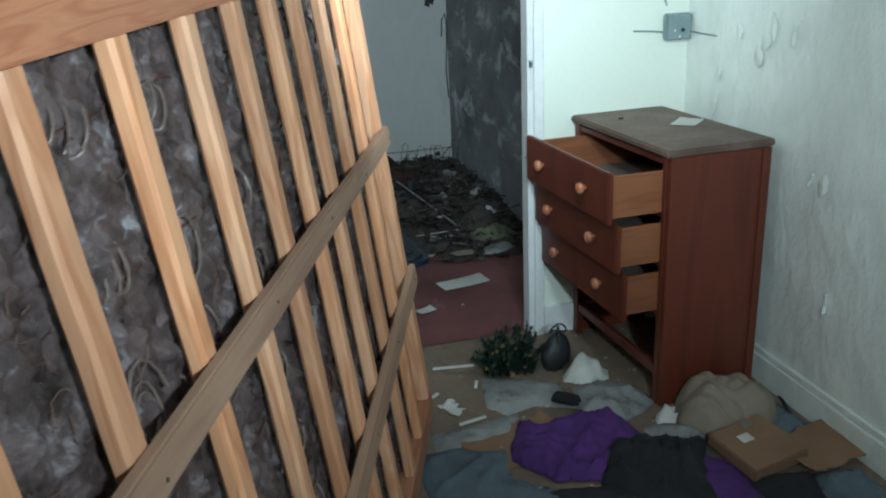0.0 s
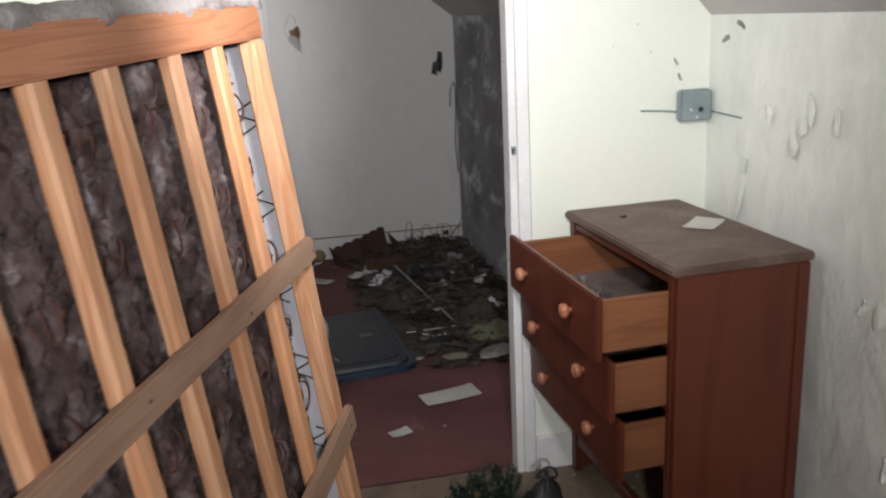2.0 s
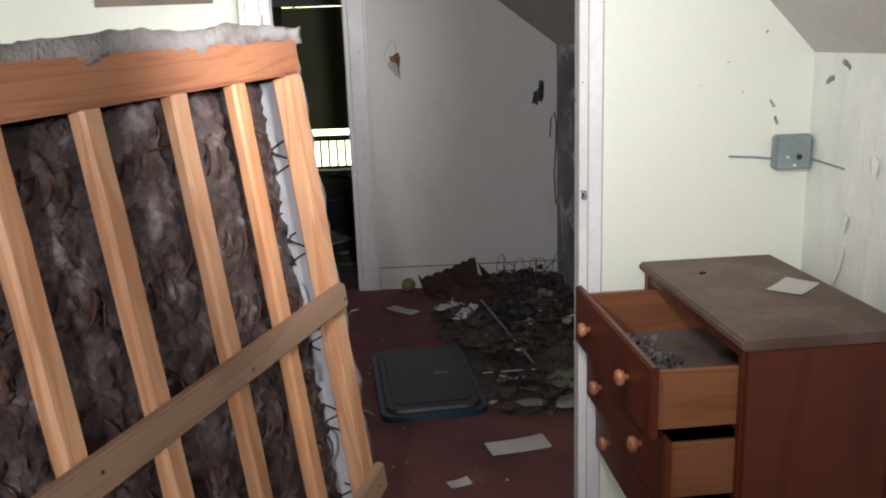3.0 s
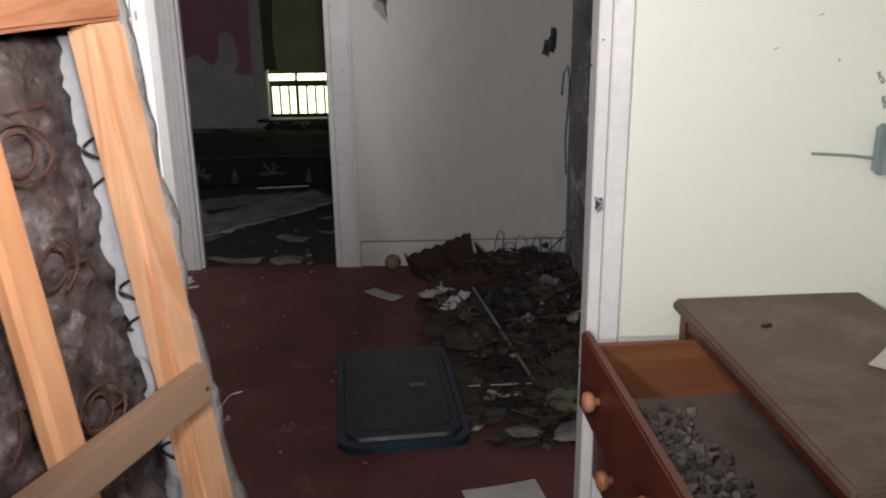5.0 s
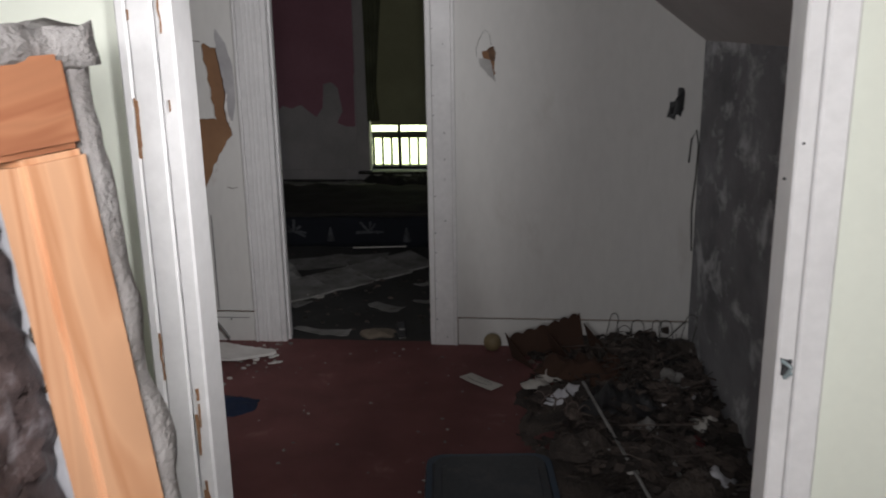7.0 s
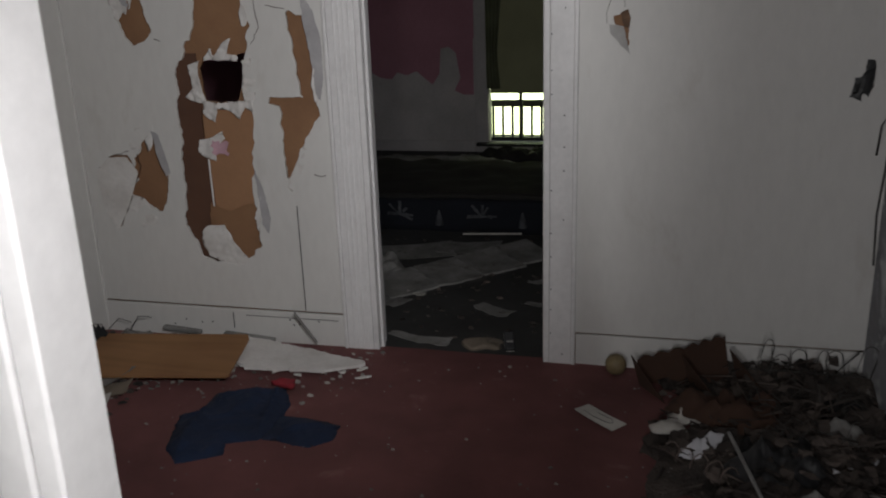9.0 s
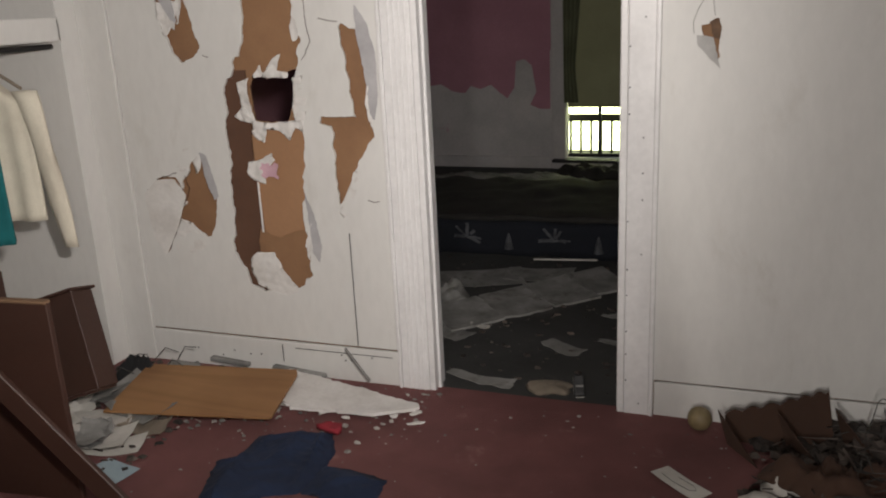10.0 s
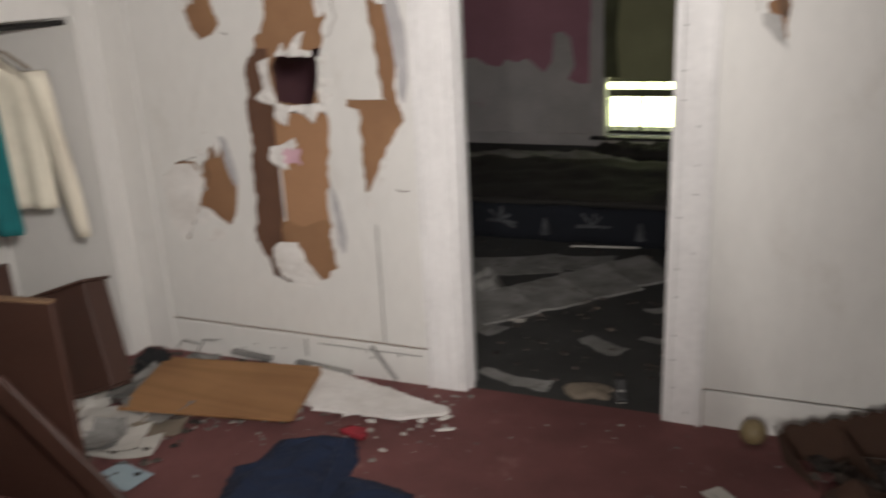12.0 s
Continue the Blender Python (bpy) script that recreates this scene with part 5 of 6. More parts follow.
def boards():
    bm = outline_sheet([(-0.645, 5.475), (0.055, 5.585), (0.045, 5.63), (-0.02, 5.93), (-0.045, 5.97), (-0.735, 5.875)], 0.0, 0.007, 3, 0.0, 0.0)
    for v in bm.verts:
        v.co.z += 0.042 + 0.05 * (v.co.y - 5.47)
    tagged(part("hardboard_sheet", bm, PLYWOOD, None, "tan hardboard sheet lying on rubbish by the wall"), "", "board")
    bm = outline_sheet([(-0.12, 6.03), (0.08, 5.99), (0.56, 5.875), (0.545, 5.835), (0.47, 5.80), (0.40, 5.755), (0.22, 5.745), (0.05, 5.73), (-0.03, 5.80)], 0.0, 0.012, 6, 0.012, 0.003)
    for v in bm.verts:
        v.co.z += 0.016 + 0.09 * max(0, v.co.y - 5.80) * max(0.0, 0.5 - v.co.x)
    tagged(part("plasterboard_piece", bm, TORN_PAPER, None, "broken white plasterboard with a frayed edge"), "", "board")
    rnd = random.Random(5)
    for k in range(16):
        x, y, s = rnd.uniform(-0.05, 0.60), rnd.uniform(5.68, 5.84), rnd.uniform(0.015, 0.06)
        ob = part("board_fragment", outline_sheet([(s * math.cos(a) * rnd.uniform(0.3, 1.2), 0.5 * s * math.sin(a) * rnd.uniform(0.3, 1.2)) for a in (0, 0.9, 1.7, 2.6, 3.4, 4.4, 5.3)], 0, 0.005, k, 0.008, 0.004, 0.006), TORN_PAPER, None, "torn scrap of white board facing")
        ob.matrix_world = pose(x, y, 0.010, 0, 0, rnd.uniform(-40, 40))
        tagged(ob, "", "fragment", "board fragments")
    # lath coloured grey for the shadow it lies in
    ob = part("lath", solid(-0.09, 0.09, -0.008, 0.008, 0, 0.008, 0.002), PAPER_GREY, None, "thin lath leaning on the skirting, its shadow painted grey")
    ob.matrix_world = Matrix.Translation((0.215, 6.02, 0.10)) @ Matrix.Rotation(radians(62), 4, "Y") @ Matrix.Rotation(radians(12), 4, "Z")
    tagged(ob, "", "lath")
    for x, w in ((-0.43, 0.20), (-0.08, 0.26)):
        ob = part("trim_offcut", solid(-w / 2, w / 2, -0.015, 0.015, 0, 0.02, 0.003), PAPER_GREY, None, "grey offcut of trim along the skirting")
        ob.matrix_world = pose(x, 6.045, 0.03 - 0.012 * (x > -0.1), 0, 3, -2)
        tagged(ob, "", "offcut", "trim offcuts")


boards()


def torn_flaps():
    """Curled white facing left round the holes in the boarded wall."""
    rnd = random.Random(12)
    spots = [(-0.48, 1.58, 0.03, 0.14), (0.025, 0.62, 0.04, 0.18), (0.345, 1.20, 0.035, 0.22), (0.04, 1.47, 0.04, 0.12)]

    # the facing paper left round the black hole, and loose pieces lower down
    tatters = (
        ([(-0.245, 1.27), (-0.186, 1.295), (-0.205, 1.242), (-0.190, 1.156), (-0.178, 1.10), (-0.226, 1.115), (-0.243, 1.19)], 0.010, TORN_PAPER),
        ([(-0.275, 1.138), (-0.225, 1.185), (-0.198, 1.134), (-0.240, 1.115)], 0.014, TORN_PAPER),
        ([(-0.196, 1.115), (-0.07, 1.112), (0.047, 1.123), (0.041, 1.071), (-0.005, 1.089), (-0.025, 1.040), (-0.061, 1.075), (-0.124, 1.090), (-0.144, 1.030), (-0.178, 1.036), (-0.196, 1.07)], 0.012, TORN_PAPER),
        ([(0.011, 1.288), (0.058, 1.305), (0.034, 1.222), (0.066, 1.207), (0.050, 1.121), (0.006, 1.114), (0.002, 1.178)], 0.010, TORN_PAPER),
        ([(-0.170, 1.29), (-0.137, 1.345), (-0.119, 1.306), (-0.066, 1.365), (-0.030, 1.382), (-0.060, 1.318), (-0.005, 1.308), (-0.015, 1.288)], 0.010, TORN_PAPER),
        ([(-0.235, 0.948), (-0.166, 0.961), (-0.12, 0.992), (-0.110, 0.95), (-0.165, 0.902), (-0.160, 0.855), (-0.217, 0.870), (-0.246, 0.889)], 0.008, TORN_PAPER),
        ([(-0.278, 0.525), (-0.25, 0.55), (-0.161, 0.553), (-0.11, 0.47), (-0.045, 0.385), (-0.10, 0.366), (-0.156, 0.360), (-0.25, 0.405), (-0.276, 0.45)], 0.004, TORN_PAPER),
        ([(-0.600, 0.904), (-0.549, 0.998), (-0.462, 1.006), (-0.470, 0.94), (-0.495, 0.882), (-0.515, 0.945), (-0.560, 0.90)], 0.007, TORN_PAPER),
        ([(-0.712, 0.515), (-0.641, 0.638), (-0.613, 0.690), (-0.556, 0.676), (-0.467, 0.584), (-0.562, 0.530)], 0.006, TORN_PAPER),
        ([(-0.600, 1.600), (-0.585, 1.490), (-0.560, 1.452), (-0.535, 1.500), (-0.515, 1.485), (-0.490, 1.60)], 0.008, TORN_PAPER),
        ([(0.262, 0.93), (0.285, 0.90), (0.215, 0.755), (0.185, 0.725), (0.170, 0.745), (0.205, 0.83)], 0.006, TORN_PAPER))
    for k, (pts, curl, mat) in enumerate(tatters):
        cx, cz = sum(p[0] for p in pts) / len(pts), sum(p[1] for p in pts) / len(pts)
        bm = outline_sheet(rough([(x - cx, z - cz) for x, z in pts], 0.008, 0.018, 30 + k), 0, 0.0015, 20 + k, 0.003, 0.0, 0.006)
        for v in bm.verts:
            p = Vector((v.co.x * 16, v.co.y * 16, k * 5.0))
            v.co.z += curl * (0.8 + noise.noise(p) + 0.5 * noise.noise(p * 2.6))
        ob = part("torn_fringe", bm, mat, far_wall, "white facing paper hanging in tatters", True)
        ob.matrix_world = Matrix.Translation((cx, WALL_F + 0.007, cz)) @ Matrix.Rotation(radians(90), 4, "X")
    for k, (x, z, w, h) in enumerate(spots):
        pts = [(w * 0.55 * math.cos(a) * rnd.uniform(0.55, 1.1), h * 0.55 * math.sin(a) * rnd.uniform(0.55, 1.1)) for a in (0, 0.7, 1.4, 2.0, 2.8, 3.5, 4.2, 4.8, 5.5)]
        bm = outline_sheet(pts, 0, 0.0015, k, 0.008, 0.0, 0.009)
        for v in bm.verts:
            v.co.z += 0.016 * (v.co.x / w) ** 2 + 0.02 * max(0.0, v.co.y / h) ** 2 + 0.003 * noise.noise(Vector((v.co.x * 30, v.co.y * 30, k)))
        ob = part("torn_flap", bm, TORN_PAPER, far_wall)
        ob.matrix_world = Matrix.Translation((x, WALL_F + (0.004 if w > 0.1 else -0.004), z)) @ Matrix.Rotation(radians(90), 4, "X") @ Matrix.Rotation(radians(rnd.uniform(-15, 15)), 4, "Z")
    ob = part("torn_flap", sheet(0.085, 0.062, 0.006, 0.002, 8, 8, 0.016, 50), surface("pink_scrap", (0.62, 0.40, 0.46), (0.5, 0.3, 0.36), 10, 60, 0.9), far_wall, "scrap of pink paper")
    ob.matrix_world = Matrix.Translation((-0.135, WALL_F - 0.004, 0.912)) @ Matrix.Rotation(radians(90), 4, "X")
    part("splinter", solid(-0.207, -0.200, WALL_F + 0.002, WALL_F + 0.008, 0.645, 0.86, 0.001), TRIM, far_wall, "white split lath")
    inner = outline_sheet([(-0.222, 1.05), (-0.15, 1.10), (0.02, 1.11), (0.04, 1.08), (0.020, 0.72), (0.008, 0.664), (-0.05, 0.655), (-0.126, 0.622), (-0.165, 0.628), (-0.196, 0.648), (-0.208, 0.80)], 0, 0.006, 3, 0.003, 0.0, 0.012)
    part("inner_board", moved(inner, Matrix.Translation((0, WALL_F + 0.022, 0)) @ Matrix.Rotation(radians(90), 4, "X")), surface("light_brown_board", (0.37, 0.205, 0.11), (0.31, 0.165, 0.085), 3, 60, 0.85, 0.1), far_wall, "lighter brown inner board")
    part("dark_board", pierced(-0.37, -0.215, 0.36, 1.32, WALL_F + 0.016, WALL_F + 0.021, [[(-0.22, 0.36), (-0.24, 0.60), (-0.215, 0.7)]], 0.02, 0.004), surface("dark_brown_board", (0.12, 0.058, 0.034), (0.085, 0.04, 0.024), 4, 60, 0.85, 0.1), far_wall, "dark brown strip of board")
    # facing pushed in along the right of each hole; grey colour holds its shade
    bent = surface("bent_facing", (0.45, 0.44, 0.45), (0.36, 0.35, 0.36), 8, 60, 0.9, 0.3)
    for k, pts in enumerate((
            [(0.020, 0.828), (0.053, 0.732), (0.077, 0.604), (0.061, 0.524), (0.037, 0.572), (0.029, 0.668)],
            [(0.301, 1.556), (0.349, 1.484), (0.376, 1.372), (0.376, 1.212), (0.357, 1.116), (0.338, 1.148), (0.328, 1.292), (0.306, 1.420)],
            [(-0.467, 0.988), (-0.435, 0.972), (-0.414, 0.892), (-0.398, 0.796), (-0.419, 0.780), (-0.451, 0.860)],
            [(-0.579, 1.692), (-0.531, 1.676), (-0.507, 1.596), (-0.494, 1.508), (-0.523, 1.532), (-0.571, 1.612)])):
        cx, cz = sum(p[0] for p in pts) / len(pts), sum(p[1] for p in pts) / len(pts)
        bm = outline_sheet([(x - cx, z - cz) for x, z in pts], 0, 0.0015, 80 + k, 0.004, 0.004, 0.008)
        ob = part("bent_facing", bm, bent, far_wall, "torn edge of the facing, its inward shade painted grey")
        ob.matrix_world = Matrix.Translation((cx, WALL_F - 0.003, cz)) @ Matrix.Rotation(radians(90), 4, "X")
    # hairline breaks round the loose pieces of facing
    for pts in ([(-0.60, 0.895), (-0.68, 0.872), (-0.735, 0.825), (-0.768, 0.812), (-0.757, 0.74), (-0.742, 0.64), (-0.725, 0.56), (-0.705, 0.518)], [(-0.56, 0.88), (-0.545, 0.83), (-0.575, 0.77), (-0.615, 0.72), (-0.645, 0.63), (-0.70, 0.53)],
                [(0.085, 1.58), (0.092, 1.47), (0.098, 1.42), (0.072, 1.372), (0.05, 1.345)], [(0.145, 1.505), (0.19, 1.50), (0.235, 1.492)], [(0.30, 0.80), (0.325, 0.792), (0.36, 0.80)], [(-0.40, 1.38), (-0.37, 1.375), (-0.365, 1.39)]):
        line = [(x + 0.006 * noise.noise(Vector((x * 90, z * 90, 0))), WALL_F - 0.001, z) for x, z in rough(pts, 0.006, 0.012, 5)[:-max(1, round(math.hypot(pts[0][0] - pts[-1][0], pts[0][1] - pts[-1][1]) / 0.012))]]
        part("crack", tube(line, 0.0016, 4), BROWN_LAMINATE, far_wall, "dark crack in the facing")
    # the tear and the gouge in the plain panel, and a loop of wire by the corner
    bm = outline_sheet([(-0.037, 0.017), (-0.014, 0.012), (0.015, 0.006), (0.026, -0.040), (0.041, -0.095), (-0.002, -0.052), (-0.034, -0.017)], 0, 0.002, 60, 0.003, 0.005, 0.006)
    ob = part("torn_flap", bm, surface("grey_torn_facing", (0.50, 0.49, 0.48), (0.38, 0.37, 0.36), 10, 60, 0.9, 0.3), far_wall, "grey torn flap of facing")
    bm = outline_sheet([(0.001, 0.058), (0.026, 0.069), (0.040, 0.040), (0.034, 0.0), (0.015, 0.006)], 0, 0.002, 62, 0.003, 0.005, 0.006)
    chip = part("splinter", bm, surface("splintered_board", (0.17, 0.10, 0.06), (0.08, 0.05, 0.035), 20, 60, 0.9, 0.3), far_wall, "brown splintered board edge in the tear")
    chip.matrix_world = Matrix.Translation((1.575, WALL_F - 0.003, 1.385)) @ Matrix.Rotation(radians(90), 4, "X")
    part("crack", tube([(1.575 + a, WALL_F - 0.0005, 1.385 + b) for a, b in ((-0.048, 0.02), (-0.051, 0.058), (-0.037, 0.10), (-0.012, 0.140), (0.010, 0.125), (0.017, 0.075))], 0.0012, 5), PAPER_GREY, far_wall, "curved crack in the facing")
    ob.matrix_world = Matrix.Translation((1.575, WALL_F - 0.004, 1.385)) @ Matrix.Rotation(radians(90), 4, "X")
    bm = outline_sheet([(-0.105, 0.035), (-0.045, 0.095), (0.035, 0.10), (0.075, 0.04), (0.03, -0.08), (-0.045, -0.215), (-0.088, -0.125)], 0, 0.002, 61, 0.006, 0.004, 0.012)
    ob = part("torn_flap", bm, TORN_PAPER, far_wall)
    ob.matrix_world = Matrix.Translation((-0.655, WALL_F - 0.003, 0.755)) @ Matrix.Rotation(radians(90), 4, "X") @ Matrix.Diagonal((1.22, 1.12, 1, 1))
    part("gouge_filling", bumpy(2.375, 2.475, WALL_F + 0.006, WALL_F + 0.02, 1.11, 1.265, 0.012, 0.006, 30, 4), BLACK, far_wall, "black filling set in the gouge")
    w = part("wire_loop", tube([(2.50, WALL_F - 0.010, 0.92), (2.505, WALL_F - 0.02, 1.03), (2.525, WALL_F - 0.02, 1.07), (2.538, WALL_F - 0.015, 1.0), (2.535, WALL_F - 0.012, 0.86), (2.525, WALL_F - 0.010, 0.70), (2.535, WALL_F - 0.010, 0.5)], 0.004), WIRE, None, "loop of old wire hanging in the wall corner", True)
    tagged(w, "", "wire")


torn_flaps()


def cracks():
    """Open joints in the boarding."""
    for nm, x0, x1, z0, z1 in (("joint", -0.10, 0.36, 0.126, 0.129), ("joint", -0.165, -0.161, 0.06, 0.14), ("joint", 0.205, 0.208, 0.17, 0.66)):
        part(nm, solid(x0, x1, WALL_F - 0.0075, WALL_F - 0.005, z0, z1), BLACK, far_wall)
    rnd = random.Random(77)
    for k in range(16):
        x, z = FAR_R + rnd.choice((0.02, 0.07)), 0.06 + 0.1 * k + rnd.uniform(-0.03, 0.03)
        part("nail_hole", moved(lathe([(0.003, 0), (0.003, 0.0015), (0.001, 0.002)], 7), pose(x, WALL_F - 0.016, z, 90, 0, 0)), BLACK, far_wall)
    for k in range(10):
        x, z = rnd.uniform(-0.7, 0.35), rnd.uniform(0.03, 0.12)
        part("nail_hole", moved(lathe([(0.004, 0), (0.004, 0.0015), (0.001, 0.002)], 7), pose(x, WALL_F - 0.006, z, 90, 0, 0)), BLACK, far_wall)


cracks()


def scalloped_tray():
    t = thing("carton_tray", pose(1.90, 5.88, 0.010, 4, -8, -16), "broken brown carton tray with scalloped dividers", "carton")

    def fin(length, h0, h1, thick=0.006):
        bm = bmesh.new()
        n = 28
        rows = []
        for i in range(n + 1):
            f = i / n
            top = h0 + (h1 - h0) * f + 0.014 * abs(math.sin(f * math.pi * 3.2))
            rows.append([bm.verts.new((f * length, y, z)) for y, z in ((0, 0), (thick, 0), (thick, top), (0, top))])
        for a, b in zip(rows, rows[1:]):
            for k in range(4):
                bm.faces.new([a[k], a[(k + 1) % 4], b[(k + 1) % 4], b[k]])
        bm.faces.new(rows[0]), bm.faces.new(rows[-1])
        return bm

    part("divider", moved(fin(0.20, 0.11, 0.145), pose(-0.21, 0.0, 0.0, -18, 0, 14)), TRAY_CARD, t)
    part("divider", moved(fin(0.15, 0.145, 0.18), pose(-0.02, 0.05, 0.0, -18, 0, 14)), TRAY_CARD, t)
    for x, y in ((-0.03, 0.02), (0.14, 0.08), (-0.22, -0.02)):
        bm = bmesh.new()
        a, b = ([bm.verts.new((xx, yy + d, zz)) for xx, yy, zz in ((0, 0, 0.15), (0.02, 0, 0.0), (0.17, -0.13, 0.0))] for d in (0, 0.006))
        bm.faces.new(a), bm.faces.new(b)
        for i in range(3):
            bm.faces.new([a[i], a[(i + 1) % 3], b[(i + 1) % 3], b[i]])
        part("end_flap", moved(bm, Matrix.Translation((x, y, 0))), TRAY_CARD, t)
    part("base", solid(-0.20, 0.22, -0.12, 0.06, -0.004, 0.003, 0.001), TRAY_CARD, t)


scalloped_tray()
ob = part("ball", moved(bumpy(-0.045, 0.045, -0.045, 0.045, 0, 0.085, 0.02, 0.0, 1), pose(0, 0, 0)), JAR, None, "yellowed old ball by the skirting", True)
for v in ob.data.vertices:
    p = Vector((v.co.x, v.co.y, v.co.z - 0.0425))
    v.co = p.normalized() * 0.044 + Vector((0, 0, 0.044))
ob.matrix_world = pose(1.60, 5.99, 0.006)
tagged(ob, "", "ball")


def rubbish_mound():
    """The drift of rubbish against the mouldy wall: a low mound and a great many scraps."""
    bm = bmesh.new()
    n = 60
    g = []
    x0, x1, y0, y1 = 1.72, RIGHT_2, 4.15, 6.06
    for i in range(n + 1):
        row = []
        for j in range(n + 1):
            x, y = x0 + (x1 - x0) * i / n, y0 + (y1 - y0) * j / n
            a, b = i / n, j / n
            rise = min(1, a * 2.4) * min(1, b * 1.8) * min(1, (1 - b) * 14 + 0.55)
            z = 0.085 * rise * (0.55 + 0.8 * noise.noise(Vector((x * 5, y * 5, 1)))) + 0.028 * rise * noise.noise(Vector((x * 19, y * 19, 1)))
            edge = noise.noise(Vector((x * 3, y * 3, 7))) * 0.25
            if a < 0.12 + edge or b < 0.10 + edge:
                z = -0.01
            row.append(bm.verts.new((x, y, max(z, -0.01))))
        g.append(row)
    for i in range(n):
        for j in range(n):
            bm.faces.new([g[i][j], g[i + 1][j], g[i + 1][j + 1], g[i][j + 1]])
    tagged(part("rubbish_mound", bm, HEAP, None, "low dark mound of rubbish against the mouldy wall"), "", "rubbish", "", "stuff")
    rnd = random.Random(31)
    verts, faces = [], []
    for k in range(1300):
        x, y = rnd.betavariate(2.6, 1.6) * 0.85 + 1.69, rnd.uniform(4.15, 6.02)
        if x < 1.8 and y < 5.1 or x < 1.93 and y < 4.95 or y < 4.75 and rnd.random() < 0.55:
            continue
        a = (x - x0) / (x1 - x0)
        h = 0.01 + 0.10 * min(1, max(a, 0) * 2) * min(1, (y - 4.1) * 1.2) * rnd.uniform(0.2, 1.0)
        kind = rnd.random()
        if kind < 0.50:
            # a crumpled scrap of rag or paper
            s, n2, base = rnd.uniform(0.018, 0.068), 5, len(verts)
            m = pose(x, y, 0.75 * h, rnd.gauss(0, 14), rnd.gauss(0, 14), rnd.uniform(0, 360))
            long_, sd = rnd.uniform(0.7, 1.5), rnd.uniform(0, 90)
            for i in range(n2 + 1):
                for j in range(n2 + 1):
                    a, b = 2 * i / n2 - 1, 2 * j / n2 - 1
                    q = (1 - 0.28 * a * a * b * b) * (1 + 0.35 * noise.noise(Vector((a * 1.7, b * 1.7, sd))))
                    up = 0.5 * s * abs(noise.noise(Vector((a * 1.3 + 5, b * 1.3, sd)))) + 0.3 * s * noise.noise(Vector((a * 3, b * 3, sd)))
                    verts.append(tuple(m @ Vector((a * s * long_ * q, b * s * q, up))))
            w2 = n2 + 1
            faces += [(base + i * w2 + j, base + (i + 1) * w2 + j, base + (i + 1) * w2 + j + 1, base + i * w2 + j + 1) for i in range(n2) for j in range(n2)]
            continue
        l, w, t = (rnd.uniform(0.02, 0.09), rnd.uniform(0.01, 0.05), 0.0015) if kind < 0.62 else (rnd.uniform(0.06, 0.30), rnd.uniform(0.0015, 0.004), 0.002) if kind < 0.92 else (rnd.uniform(0.02, 0.05), rnd.uniform(0.02, 0.04), rnd.uniform(0.01, 0.03))
        m = pose(x, y, h, rnd.gauss(0, 13), rnd.gauss(0, 13), rnd.uniform(0, 360))
        b = len(verts)
        for sx, sy, sz in ((-1, -1, 0), (1, -1, 0), (1, 1, 0), (-1, 1, 0), (-1, -1, 1), (1, -1, 1), (1, 1, 1), (-1, 1, 1)):
            verts.append(tuple(m @ Vector((sx * l / 2 * rnd.uniform(0.7, 1), sy * w / 2 * rnd.uniform(0.6, 1), sz * t + 0.006 * (sx * sy > 0)))))
        faces += [tuple(b + q for q in f) for f in ((0, 3, 2, 1), (4, 5, 6, 7), (0, 1, 5, 4), (1, 2, 6, 5), (2, 3, 7, 6), (3, 0, 4, 7))]
    me = bpy.data.meshes.new("rubbish_scraps")
    me.from_pydata(verts, [], faces)
    me.materials.append(DEBRIS)
    tagged(new("rubbish_scraps", me), "paper, splinters and broken bits strewn over the rubbish", "rubbish", "", "stuff")
    # pieces that can be told apart
    for k, (x, y, w, d, h, mat, turn, label) in enumerate((
            (1.94, 5.42, 0.20, 0.13, 0.05, WHITE_CLOTH, 20, "pale crumpled rag in the rubbish"), (1.88, 5.62, 0.13, 0.09, 0.05, PAPER, 0, "crumpled white paper in the rubbish"), (2.36, 5.50, 0.20, 0.15, 0.06, PAPER_GREY, 30, "grey rag in the rubbish"),
            (2.15, 5.38, 0.26, 0.20, 0.05, BLACK_CLOTH, 10, "black cloth in the rubbish"), (2.43, 5.15, 0.16, 0.15, 0.05, PAPER, 50, "crumpled white paper by the mouldy wall"), (2.36, 4.98, 0.20, 0.10, 0.04, DULL_RED, 70, "dull red rag in the rubbish"),
            (2.40, 5.72, 0.18, 0.14, 0.07, BLACK_CLOTH, 0, "black bag in the rubbish"), (2.20, 5.75, 0.2, 0.14, 0.05, BROWN_LAMINATE, 15, "brown rag in the rubbish"), (2.05, 4.42, 0.12, 0.07, 0.03, BLACK_CLOTH, 20, "small dark rag on the carpet"),
            (2.33, 4.45, 0.22, 0.2, 0.05, CURTAIN, 35, "olive rag in the rubbish"), (2.22, 5.10, 0.13, 0.10, 0.05, PAPER_GREY, 15, "grey crumpled paper in the rubbish"), (2.06, 5.18, 0.09, 0.07, 0.04, PAPER, 75, "small crumpled white paper in the rubbish"), (2.40, 4.72, 0.17, 0.11, 0.05, WHITE_CLOTH, 65, "pale rag by the mouldy wall"), (2.12, 4.82, 0.10, 0.06, 0.03, PAPER, 130, "torn white paper in the rubbish"), (2.30, 5.28, 0.12, 0.08, 0.05, WHITE_CLOTH, 100, "pale twist of rag in the rubbish"), (2.10, 4.22, 0.1, 0.07, 0.03, BEIGE, 0, "beige rag on the carpet"), (2.28, 4.22, 0.16, 0.1, 0.03, PAPER_GREY, 20, "grey rag on the carpet"))):
